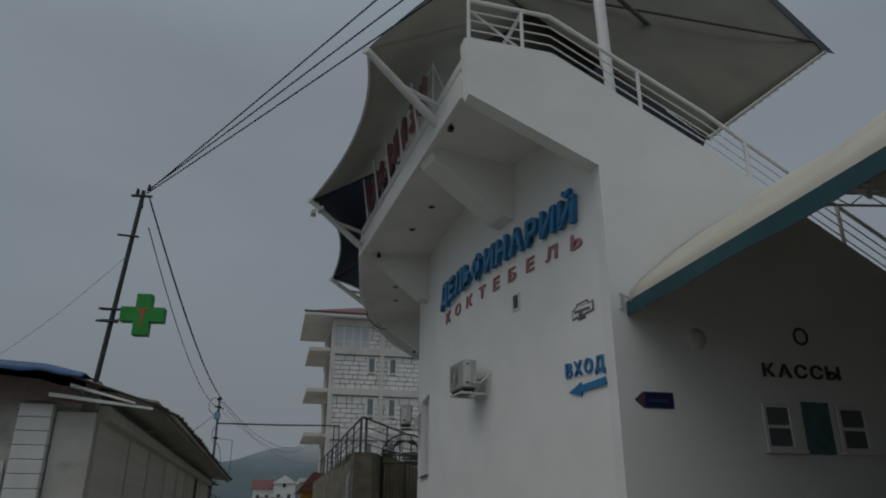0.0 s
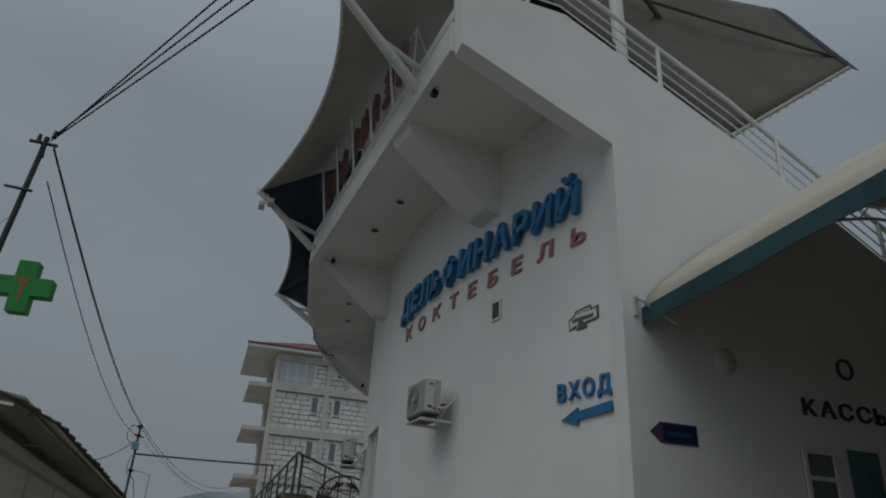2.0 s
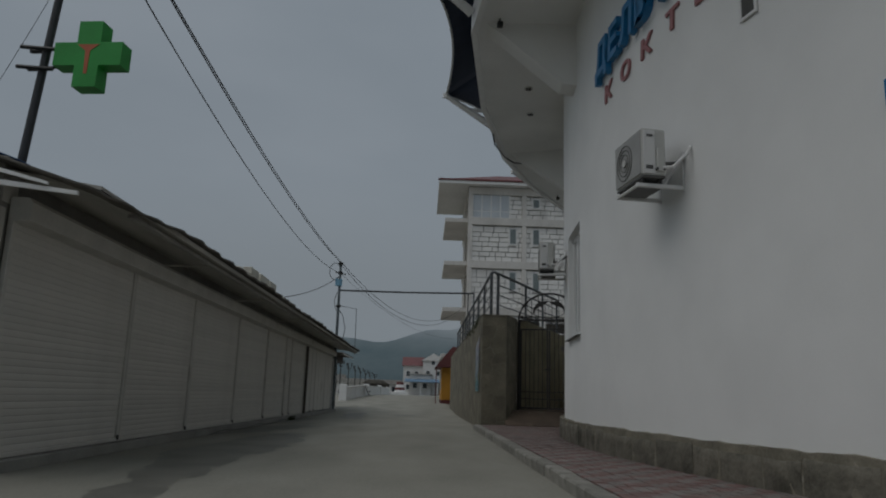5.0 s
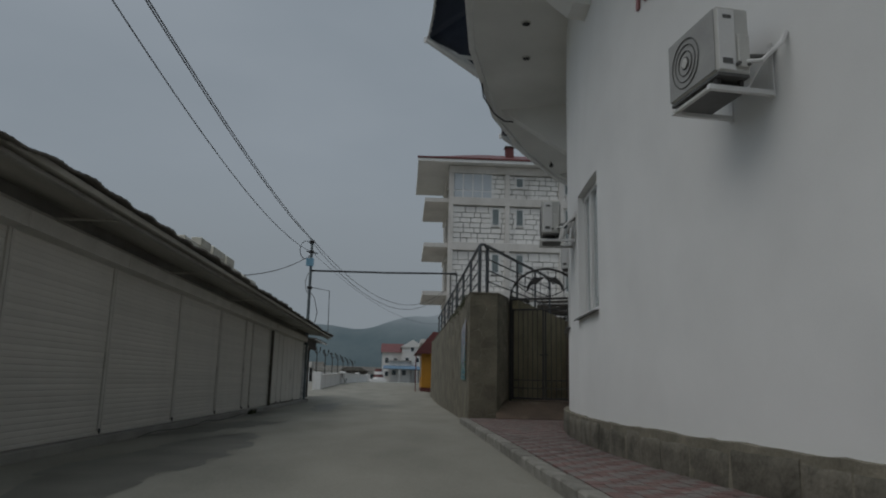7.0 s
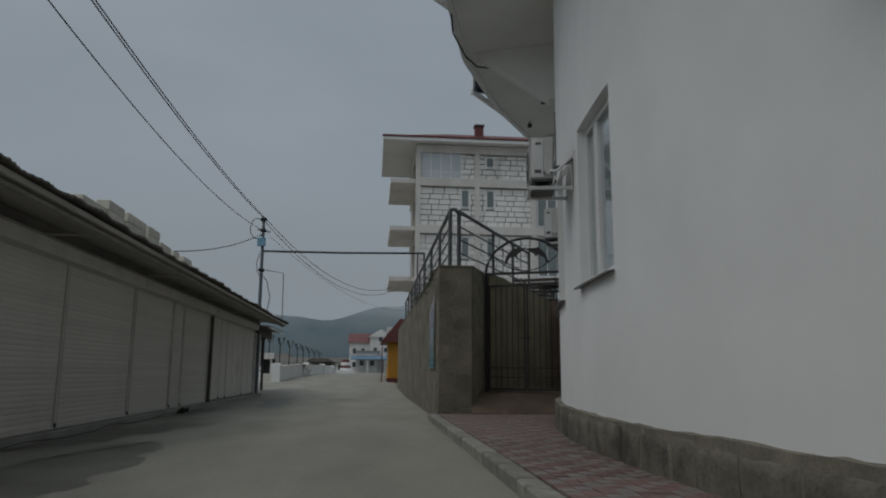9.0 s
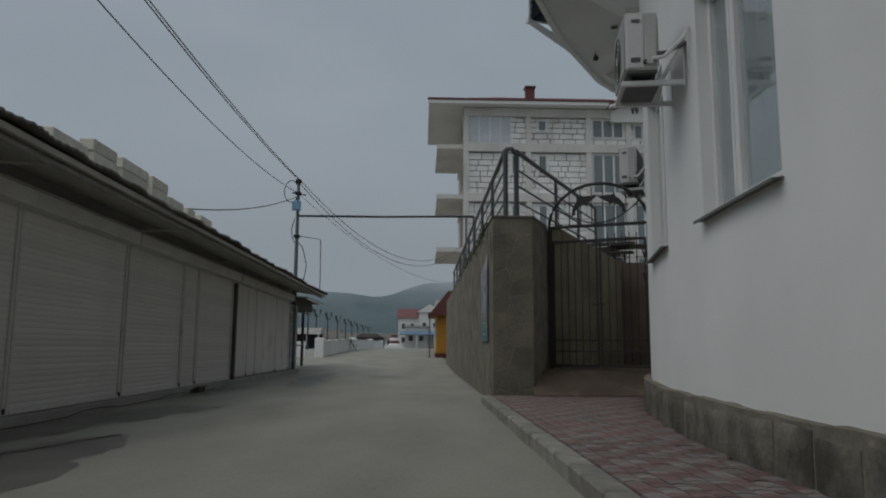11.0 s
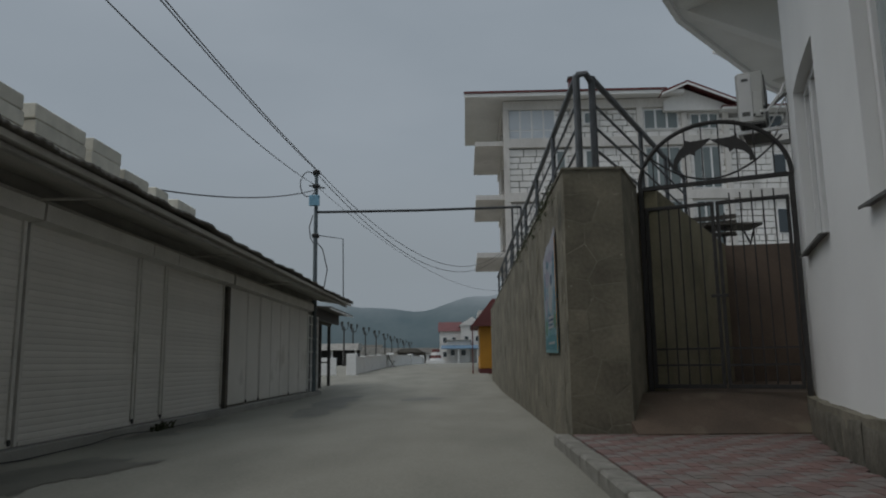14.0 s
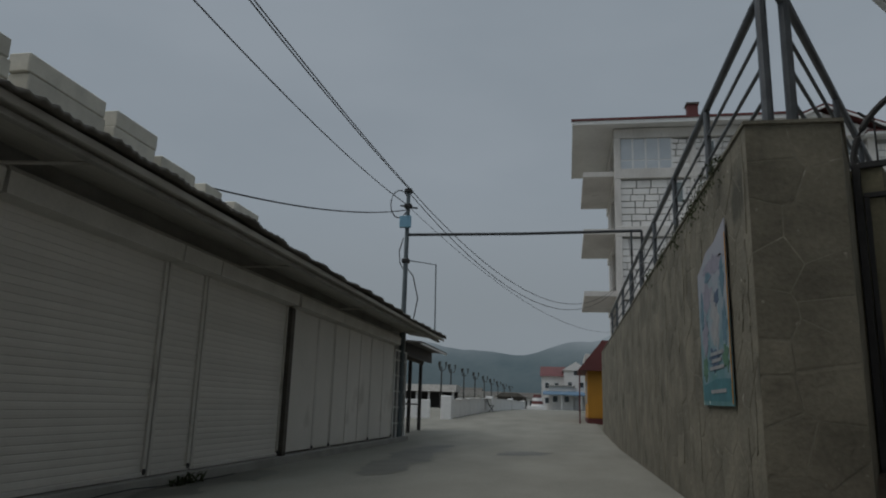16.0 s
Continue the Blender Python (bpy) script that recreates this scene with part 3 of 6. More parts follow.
for ya, yb, n in STACKS:
    for k in range(n + 1):
        z = 3.57 + k * 0.215
        j = random.uniform(-0.03, 0.03)
        part("block", boxm(-3.86, -3.6, ya + j, yb + j, z, z + 0.21, 0.012), M["block"], par)

# porch posts at the far end of the shop row
porch = thing("shop_porch", "dark steel porch posts under a deep fascia at the shop row's end", "porch", kind="structure")
part("fascia", boxm(-3.8, -3.3, 45.4, 45.5, 2.15, 2.95, 0.01), M["iron"], porch)
part("fascia", boxm(-3.42, -3.3, 45.5, 50.0, 2.55, 2.95, 0.01), M["iron"], porch)
part("canopy", prismm([(-6.0, 3.12), (-2.75, 2.93), (-2.75, 2.98), (-6.0, 3.2)], "y", 45.2, 50.2), M["slate"], porch)
part("canopy_edge", boxm(-2.8, -2.74, 45.2, 50.2, 2.88, 2.93, 0.005), M["white"], porch, "pale edge strip")
part("beam", boxm(-3.72, -3.6, 45.5, 49.9, 2.5, 2.7), M["timber"], porch)
part("rail", boxm(-3.72, -3.66, 45.5, 49.8, 0.95, 1.0), M["iron"], porch)
for x, y in ((-3.69, 45.45), (-3.69, 47.9), (-3.69, 49.8)):
    part("post", boxm(x - 0.06, x + 0.06, y - 0.06, y + 0.06, -0.12, 2.9, 0.006), M["iron"], porch)
rack = thing("steel_rack", "white barred steel frame closing the last shop bay", "rack", Matrix.Translation((SX, 42.62, -0.1)))
part("back_panel", boxm(-0.04, -0.02, 0, 1.55, 0.02, 2.6), M["ac_dark"], rack, "dark backing panel")
for dy in (0.0, 0.5, 1.0, 1.5):
    part("upright", boxm(-0.01, 0.04, dy, dy + 0.045, 0, 2.62, 0.004), M["white"], rack)
for z in (0.05, 0.5, 0.95, 1.4, 1.85, 2.3, 2.58):
    part("rung", boxm(0.0, 0.035, 0.05, 1.5, z, z + 0.035), M["white"], rack)


# ---- far block-built house ----
def far_building():
    bld = thing("unfinished_block_building", "four-storey unfinished building of white blocks with red roof", "building", Matrix.Translation((0.1, 0, 0)))
    FX, FY, TOP = 5.1, 70.0, 19.9
    part("core", boxm(FX + 0.3, 18.4, FY + 0.4, 80, 0, TOP), M["joint_far"], bld)
    part("core", boxm(18.4, 27.6, FY + 0.41, 80, 0, 18.9), M["joint_far"], bld)
    floors = [0.4, 4.5, 8.67, 12.93, 17.0, 19.9]
    for z in floors:
        part("floor_band", boxm(FX, 28 if z < 19 else 18.4, FY, 80.1, z - 0.55, z + 0.15, 0.02), M["frame_far"], bld)
    for x in (FX, 10.1, 14.95, 18.2, 21.2, 27.4):
        part("column", boxm(x, x + 0.42, FY + 0.02, FY + 0.5, 0.5, TOP if x < 18 else 18.9), M["frame_far"], bld)
    opens = []
    for k, (za, zb) in enumerate(zip(floors, floors[1:])):
        zlo, zhi = za + 0.15, zb - 0.55
        hh = zhi - zlo
        top = k == 4
        if top:
            opens.append((5.5, 8.95, 16.95, 19.6, 4, "sky_glass"))
        for x in ((11.1,) if top else (8.95, 11.1)):
            opens.append((x, x + 0.68, za + (1.75 if not top else 1.2), zhi - 0.22, 1, "mid_glass"))
        opens.append((15.5, 18.0, zlo + (0.1 if not top else 0.55), zhi - 0.1, 3, "mid_glass"))
        opens.append((18.9, 20.9, zlo + (0.1 if not top else 0.5), zhi - (0.1 if not top else 0.5), 3, "mid_glass"))
        opens.append((24.6, 25.6, zlo + (0.9 if not top else 0.4), zhi - 0.75, 1, "dark_glass"))
        opens.append((26.2, 26.9, zlo + (0.9 if not top else 0.4), zhi - 0.75, 1, "dark_glass"))
    for xa, xb, za, zb, n, gl in opens:
        part("reveal", boxm(xa - 0.12, xb + 0.12, FY + 0.27, FY + 0.39, za - 0.1, zb + 0.1), M["block_far"], bld)
        win = part("window", boxm(xa, xb, FY + 0.2, FY + 0.26, za, zb), M["pvc"], bld)
        for i in range(n):
            w = (xb - xa) / n
            if gl == "sky_glass" and n > 1:
                part("pane", boxm(xa + w * i + 0.07, xa + w * (i + 1) - 0.07, FY + 0.17, FY + 0.195, za + 0.08, za + (zb - za) * 0.3), M[gl], win)
                part("pane", boxm(xa + w * i + 0.07, xa + w * (i + 1) - 0.07, FY + 0.17, FY + 0.195, za + (zb - za) * 0.3 + 0.1, zb - 0.08), M[gl], win)
            else:
                part("pane", boxm(xa + w * i + 0.08, xa + w * (i + 1) - 0.08, FY + 0.17, FY + 0.195, za + 0.1, zb - 0.1), M[gl], win)
    rnd = random.Random(4)
    bm = bmesh.new()
    for k, (za, zb) in enumerate(zip(floors, floors[1:])):
        z = za + 0.15
        row = 0
        while z + 0.3 < zb - 0.55:
            h = 0.46 if (zb - 0.55 - z) > 0.8 else zb - 0.55 - z - 0.03
            x = FX + 0.5 - rnd.uniform(0, 0.4)
            while x < 27.5:
                w = rnd.choice((0.95, 0.95, 0.95, 0.55, 1.1))
                g = rnd.uniform(0.05, 0.085)
                spans = [(x, x + w - g)]
                for xa, xb, zlo2, zhi2, _, _ in opens:
                    if zlo2 < z + h * 0.7 and z + h * 0.3 < zhi2:
                        spans = [s for p, q in spans for s in ((p, min(q, xa)), (max(p, xb), q)) if s[1] - s[0] > 0.06]
                for p, q in spans:
                    if p > 18.0 and z + h > 18.9:
                        continue
                    pr = rnd.uniform(0.0, 0.03)
                    v = [bm.verts.new(c) for c in ((p, FY + 0.25 - pr, z), (q, FY + 0.25 - pr, z), (q, FY + 0.25 - pr, z + h - g), (p, FY + 0.25 - pr, z + h - g),
                                                  (p, FY + 0.42, z), (q, FY + 0.42, z), (q, FY + 0.42, z + h - g), (p, FY + 0.42, z + h - g))]
                    for f in ((0, 1, 2, 3), (3, 2, 6, 7), (0, 4, 5, 1), (1, 5, 6, 2), (0, 3, 7, 4)):
                        bm.faces.new([v[i] for i in f])
                x += w
            z += h
            row += 1
    tagged(part("block_infill", bm, M["block_far"], bld), kind="stuff")
    # side balconies
    for z in floors[1:5]:
        part("balcony", prismm([(3.0, 70.3), (FX + 0.02, 70.3), (FX + 0.02, 78.5), (3.0, 78.5)], "z", z - 0.3, z + 0.05), M["frame_far"], bld)
    for za, zb in zip(floors, floors[1:]):
        part("side_wall", boxm(FX + 0.1, FX + 0.29, 70.6, 72.0, za + 0.15, zb - 0.55), M["frame_far"], bld)
        part("side_wall", boxm(FX + 0.1, FX + 0.29, 76.0, 79.8, za + 0.15, zb - 0.55), M["frame_far"], bld)
    # roof
    bm = bmesh.new()
    c = [bm.verts.new(p) for p in ((2.3, 69.2, 20.45), (18.3, 69.2, 20.45), (18.3, 81, 20.45), (2.3, 81, 20.45), (8.3, 75, 22.75), (18.0, 75, 22.75))]
    for f in ((0, 1, 5, 4), (1, 2, 5), (2, 3, 4, 5), (3, 0, 4), (3, 2, 1, 0)):
        bm.faces.new([c[i] for i in f])
    part("roof", bm, M["roof_red"], bld)
    part("eave_soffit", boxm(2.3, 18.3, 69.2, 81, 20.1, 20.4, 0.02), M["house"], bld)
    part("fascia", boxm(2.25, 17.0, 69.12, 69.18, 20.08, 20.34), M["white"], bld)
    part("roof_edge", boxm(2.22, 17.0, 69.05, 69.3, 20.35, 20.5), M["roof_red"], bld)
    gab = part("gable", prismm([(16.9, 19.7), (18.4, 20.6), (21.7, 19.25), (21.7, 18.95), (16.9, 18.95)], "y", 69.75, 73.5), M["house"], bld)
    part("low_roof", prismm([(21.0, 18.85), (28.6, 18.85), (28.6, 19.02), (21.0, 19.02)], "y", 69.3, 80.5), M["white"], bld)
    part("low_roof_edge", boxm(21.0, 28.6, 69.25, 80.5, 19.03, 19.12), M["roof_red"], bld)
    for a, b in (((16.6, 20.05), (18.5, 20.85)), ((18.5, 20.85), (22.2, 19.3))):
        part("gable_roof", prismm([a, b, (b[0], b[1] + 0.14), (a[0], a[1] + 0.16)], "y", 69.02, 74), M["roof_red"], bld)
        part("barge_board", prismm([(a[0], a[1] - 0.15), (b[0], b[1] - 0.15), b, a], "y", 69.0, 69.1), M["white"], bld)
    for x, s in ((10.5, 1.0), (23.6, 0.8)):
        ch = part("chimney", boxm(x, x + 0.75 * s, 72.5, 73.2, 19.2 if s < 1 else 20.8, 22.75 if s == 1 else 20.6, 0.02), M["roof_red"], bld)
        part("cap", boxm(x - 0.08, x + 0.75 * s + 0.08, 72.4, 73.3, 22.75 if s == 1 else 20.6, 22.88 if s == 1 else 20.72), M["slate"], ch)


far_building()

# brown fascia and gable filling at the near roof end
structure("fascia_shop_end", prismm([(-7.6, 2.86), (-3.75, 2.86), (-3.1, 2.84), (-3.3, 3.05), (-4.0, 3.24), (-7.6, 3.5)], "y", 13.56, 13.62), M["fascia_brown"], "brown weathered fascia under the tarpaulin", "fascia")
structure("wall_shop_gable", prismm([(-9.0, 2.8), (SX - 0.05, 2.8), (SX - 0.05, 3.05), (-3.6, 3.2), (-6.4, 3.45), (-9.0, 3.2)], "y", 14.02, 14.3), M["box"], "off-white gable filling of the shop row", "wall")
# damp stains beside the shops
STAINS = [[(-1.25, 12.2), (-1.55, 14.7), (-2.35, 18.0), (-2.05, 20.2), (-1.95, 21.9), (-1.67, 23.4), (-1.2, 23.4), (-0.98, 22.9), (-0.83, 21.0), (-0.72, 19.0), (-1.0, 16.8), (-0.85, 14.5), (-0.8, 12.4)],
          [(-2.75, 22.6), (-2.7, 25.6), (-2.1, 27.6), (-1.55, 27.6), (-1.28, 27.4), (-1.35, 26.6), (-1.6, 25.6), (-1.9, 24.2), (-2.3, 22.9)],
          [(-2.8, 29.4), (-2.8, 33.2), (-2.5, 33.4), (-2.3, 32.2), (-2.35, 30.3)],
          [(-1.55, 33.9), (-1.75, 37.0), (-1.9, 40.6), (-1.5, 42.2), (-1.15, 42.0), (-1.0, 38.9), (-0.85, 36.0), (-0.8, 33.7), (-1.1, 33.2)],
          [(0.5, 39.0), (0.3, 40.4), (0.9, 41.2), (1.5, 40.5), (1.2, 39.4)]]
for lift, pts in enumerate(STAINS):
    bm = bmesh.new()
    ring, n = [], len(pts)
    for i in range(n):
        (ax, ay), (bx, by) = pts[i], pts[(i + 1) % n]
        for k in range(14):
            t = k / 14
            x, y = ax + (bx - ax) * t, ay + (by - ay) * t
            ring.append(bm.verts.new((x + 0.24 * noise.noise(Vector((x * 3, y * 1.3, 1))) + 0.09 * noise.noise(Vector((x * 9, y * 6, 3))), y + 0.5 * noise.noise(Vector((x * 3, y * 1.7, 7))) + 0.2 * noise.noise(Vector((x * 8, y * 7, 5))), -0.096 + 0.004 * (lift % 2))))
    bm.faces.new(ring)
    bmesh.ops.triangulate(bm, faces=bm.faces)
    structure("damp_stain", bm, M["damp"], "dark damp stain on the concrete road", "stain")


# ---- things on the white building ----
def letter_mesh(ch, depth, heavy):
    """One built-in font letter as a mesh of cap height 1, its left foot at the origin; returns it with its width."""
    cu = bpy.data.curves.new("letter", "FONT")
    cu.body, cu.size, cu.extrude, cu.offset = ch, 1.0, depth / 2, heavy
    cu.resolution_u = 3
    tmp = new("letter_tmp", cu)
    me = bpy.data.meshes.new_from_object(tmp.evaluated_get(bpy.context.evaluated_depsgraph_get()))
    bpy.data.objects.remove(tmp)
    xs = [v.co.x for v in me.vertices]
    return me, min(xs), max(xs)


CAP = None


def lettering(name, text, label, place, cap, length, depth, material, heavy=0.02, skew=0.0, parent=None):
    """Letters set out over a length by place(distance), which gives the pose of a letter's left foot."""
    global CAP
    if CAP is None:
        me, _, _ = letter_mesh("Н", 0.01, 0.0)
        CAP = max(v.co.y for v in me.vertices)
    th = parent or thing(name, label, "sign")
    glyphs = [letter_mesh(c, depth, heavy) for c in text]
    total = sum(g[2] - g[1] for g in glyphs)
    s = cap / CAP
    fit = min(1.5, max(0.7, length * 0.84 / (total * s)))
    gap = (length - total * s * fit) / max(1, len(text) - 1)
    d = 0.0
    for c, (me, lo, hi) in zip(text, glyphs):
        w = (hi - lo) * s * fit
        for v in me.vertices:
            v.co = Vector(((v.co.x - (lo + hi) / 2) * s * fit + v.co.y * s * skew, v.co.y * s, v.co.z + depth / 2))
        me.materials.clear()
        me.materials.append(material)
        ob = new("letter", me)
        ob.parent = th
        ob.matrix_basis = place(d + w / 2)
        d += w + gap
    return th


def on_wall(y, z, out=0.0):
    """The pose of a thing on the round wall: x to the viewer's right, y up, z out of the wall."""
    p, n = wall_at(y, z, out)
    right = Vector((0, 0, 1)).cross(n)
    m = Matrix((right, Vector((0, 0, 1)), n)).transposed().to_4x4()
    m.translation = p
    return m


def along_wall(y0, z, out=0.0):
    a0 = math.asin((y0 - OY) / RAD)
    return lambda d: on_wall(OY + RAD * math.sin(a0 - d / RAD), z, out)


def flat_y(x0, z, y):
    return lambda d: pose(x0 + d, y, z, 90, 0, 0)


lettering("wall_sign", "ДЕЛЬФИНАРИЙ", "large raised blue letters on the white wall", along_wall(18.15, 6.47, 0.03), 0.55, 6.72, 0.11, M["blue"], 0.03, 0.1)
lettering("wall_sign", "КОКТЕБЕЛЬ", "smaller faded red letters on the white wall", along_wall(17.95, 5.93, 0.004), 0.29, 6.6, 0.03, M["red"], 0.025, 0.1)
lettering("entrance_sign", "ВХОД", "blue raised entrance letters on the white wall", along_wall(12.14, 3.43, 0.004), 0.26, 1.07, 0.04, M["blue"], 0.025)
arrow = thing("arrow_sign", "flat blue arrow pointing along the white wall", "sign", on_wall(12.08, 3.09, 0.004))
part("arrow", prismm([(0, 0.05), (0.36, 0.2), (0.36, 0.14), (1.02, 0.2), (1.02, 0.06), (0.36, 0.02), (0.36, -0.06)], "z", 0, 0.03), M["blue"], arrow)
vent = thing("wall_vent", "small grey wall vent in a white frame", "vent", on_wall(13.88, 5.2, 0.003))
for b in ((0, 0.3, 0, 0.04), (0, 0.3, 0.34, 0.38), (0, 0.04, 0.04, 0.34), (0.26, 0.3, 0.04, 0.34)):
    part("frame", boxm(*b, 0, 0.03, 0.004), M["white"], vent)
for k in range(7):
    part("slat", prismm([(0.06 + k * 0.042, 0.002), (0.09 + k * 0.042, 0.02), (0.085 + k * 0.042, 0.022), (0.05 + k * 0.042, 0.004)], "x", 0.04, 0.26), M["ac_dark"], vent).matrix_basis = Matrix.Identity(4)
badge = thing("wall_badge", "small white and grey emblem plate on the white wall", "sign", on_wall(11.86, 4.5, 0.003))
part("backing", prismm([(-0.03, -0.01), (0.14, 0.02), (0.12, -0.03), (0.36, -0.03), (0.34, 0.04), (0.6, 0.07), (0.6, 0.28), (0.47, 0.26), (0.44, 0.33), (0.11, 0.3), (0.09, 0.24), (-0.03, 0.19)], "z", -0.002, 0.004), M["ac_dark"], badge, "dark grey outline")
part("plate", prismm([(0, 0.02), (0.14, 0.07), (0.14, 0.02), (0.3, 0.02), (0.3, 0.07), (0.56, 0.1), (0.56, 0.24), (0.44, 0.22), (0.42, 0.28), (0.14, 0.26), (0.12, 0.2), (0, 0.16)], "z", 0, 0.012), M["white"], badge)
part("lettering_bar", boxm(0.05, 0.5, 0.11, 0.17, 0.012, 0.016), M["ac_dark"], badge)
part("rim", boxm(0.14, 0.42, 0.235, 0.25, 0.012, 0.016), M["ac_dark"], badge)
bm = bmesh.new()
bmesh.ops.create_circle(bm, cap_ends=True, radius=0.07, segments=20, matrix=Matrix.Translation((0.24, 0.045, 0.018)))
part("roundel", bm, M["ac_dark"], badge)


def air_conditioner(label, m, w=0.85, h=0.66, d=0.33):
    """An outdoor unit: x along the wall, y up, z out of the wall."""
    ac = thing("air_conditioner", label, "air conditioner", m, "outdoor units")
    o = 0.28
    part("casing", boxm(0, w, 0.03, h, o, o + d, 0.02), M["ac"], ac)
    part("base_pan", boxm(0.01, w - 0.01, 0.0, 0.03, o + 0.01, o + d - 0.01, 0.004), M["ac_dark"], ac)
    gr = part("fan_grille", boxm(0.02, w - 0.02, 0.045, h - 0.02, o + d, o + d + 0.012, 0.006), M["grille"], ac, "grey front grille")
    c = w * 0.4
    for k in range(4):
        r = 0.06 + k * 0.06
        part("ring", tubem([(c + r * math.cos(a), h / 2 + r * math.sin(a), o + d + 0.018) for a in [i * math.pi / 10 for i in range(21)]], 0.006, 5), M["ac_dark"], gr)
    part("hub", tubem([(c, h / 2, o + d + 0.01), (c, h / 2, o + d + 0.028)], 0.05, 12), M["ac"], gr)
    part("fin_coil", boxm(w * 0.08, w * 0.95, 0.08, h - 0.06, o - 0.012, o, 0.004), M["ac_dark"], ac)
    part("side_panel", boxm(w + 0.0005, w + 0.008, 0.05, h - 0.03, o + d * 0.45, o + d - 0.02, 0.003), M["white"], ac, "paler end panel")
    part("handle", boxm(w + 0.008, w + 0.02, h * 0.82, h * 0.87, o + d * 0.55, o + d * 0.8, 0.004), M["ac_dark"], ac)
    part("badge", boxm(w + 0.008, w + 0.012, h * 0.16, h * 0.24, o + d * 0.55, o + d * 0.85, 0.001), M["ac_dark"], ac)
    part("valve_cover", boxm(w + 0.001, w + 0.03, h * 0.12, h * 0.6, o + 0.02, o + d * 0.4, 0.008), M["ac"], ac)
    for i, z in enumerate((o + 0.1, o + 0.2)):
        part("valve", tubem([(w, h * 0.16, z - 0.06), (w + 0.05, h * 0.16, z - 0.06)], 0.018, 7), M["ac_dark"], ac)
    for x in (0.1, w - 0.1):
        br = part("bracket", boxm(x - 0.025, x + 0.025, -0.11, -0.06, 0, o + d + 0.04, 0.004), M["white"], ac, "white steel wall bracket")
        part("brace", tubem([(x, 0.34, 0.015), (x, -0.07, o * 0.95)], 0.014, 6), M["white"], br)
        part("wall_plate", boxm(x - 0.03, x + 0.03, -0.13, 0.4, 0, 0.015), M["white"], br)
        for z in (o + 0.05, o + d - 0.05):
            part("rubber_foot", boxm(x - 0.03, x + 0.03, -0.06, 0.0, z - 0.02, z + 0.02, 0.004), M["iron"], br)
    part("crossbar", boxm(0.126, w - 0.126, -0.1, -0.07, o + d - 0.01, o + d + 0.03, 0.003), M["ac"], ac)
    # Dark plate between the brackets; the shade under the unit is its colour.
    part("drip_tray", boxm(0.13, w - 0.13, -0.075, -0.055, o - 0.04, o + d - 0.03, 0.003), M["ac_dark"], ac, "dark plate painting the shade under the unit")
    part("pipe", tubem([(w + 0.03, h * 0.2, o + 0.06), (w + 0.1, h * 0.18, o - 0.04), (w + 0.13, h * 0.45, 0.06), (w + 0.12, h * 0.62, 0.0)], 0.022, 7), M["white"], ac)
    part("insulated_pipe", tubem([(w + 0.02, h * 0.28, o + 0.02), (w + 0.02, h * 0.3, o - 0.1), (w - 0.03, h * 0.42, 0.06), (w - 0.06, h * 0.5, 0.0)], 0.024, 7), M["ac_dark"], ac)
    return ac


air_conditioner("off-white air conditioner outdoor unit on wall brackets", on_wall(15.95, 3.68))
air_conditioner("off-white air conditioner unit between the two windows", on_wall(22.98, 3.72))
air_conditioner("weathered air conditioner unit near the gate", on_wall(30.2, 4.28), 0.95, 0.8, 0.36)

# windows of the round wall
for k, (ya, yb, za, zb) in enumerate(WINDOWS):
    w, h = (yb - ya) * 1.0, zb - za
    win = tagged(new("window_%d" % (k + 1)), "white plastic window set deep in the round wall", "window", "", "structure")
    a = on_wall((ya + yb) / 2, za, -0.22)
    win.matrix_basis = a @ Matrix.Translation((-w / 2, 0, 0))
    for nm, b in (("frame", (0, w, 0, 0.07)), ("frame", (0, w, h - 0.07, h)), ("frame", (0, 0.07, 0.07, h - 0.07)), ("frame", (w - 0.07, w, 0.07, h - 0.07)), ("mullion", (w * 0.36 - 0.045, w * 0.36 + 0.045, 0.07, h - 0.07))):
        part(nm, boxm(*b, 0, 0.09, 0.006), M["pvc"], win)
    for x0, x1 in ((0.07, w * 0.36 - 0.045), (w * 0.36 + 0.045, w - 0.07)):
        for b in ((x0, x1, 0.07, 0.11), (x0, x1, h - 0.11, h - 0.07), (x0, x0 + 0.035, 0.11, h - 0.11), (x1 - 0.035, x1, 0.11, h - 0.11)):
            part("sash", boxm(*b, 0.02, 0.105, 0.006), M["pvc"], win)
        pane = part("pane", boxm(x0 + 0.03, x1 - 0.03, 0.1, h - 0.1, 0.05, 0.056), M["glass"], win)
        pane.visible_shadow = False
    part("sill", prismm([(-0.02, 0.0), (0.3, -0.025), (0.3, -0.05), (0.288, -0.05), (0.288, -0.035), (-0.02, -0.012)], "x", -0.03, w + 0.03), M["ac_dark"], win).matrix_basis = Matrix(((1, 0, 0, 0), (0, 0, 1, 0.012), (0, 1, 0, 0), (0, 0, 0, 1)))
    cur = tagged(part("curtain", sheet(lambda u, v, w=w, h=h: (w * (0.02 + 0.96 * u), h * v, -0.18 + 0.035 * math.sin(u * 40)), 60, 2, 0.004), M["curtain"], None, "", True),
                 "grey green curtain hanging behind the window", "curtain")
    cur.matrix_basis = win.matrix_basis
    part("curtain_rail", boxm(0, w, h - 0.05, h - 0.02, -0.24, -0.01), M["pvc"], win)

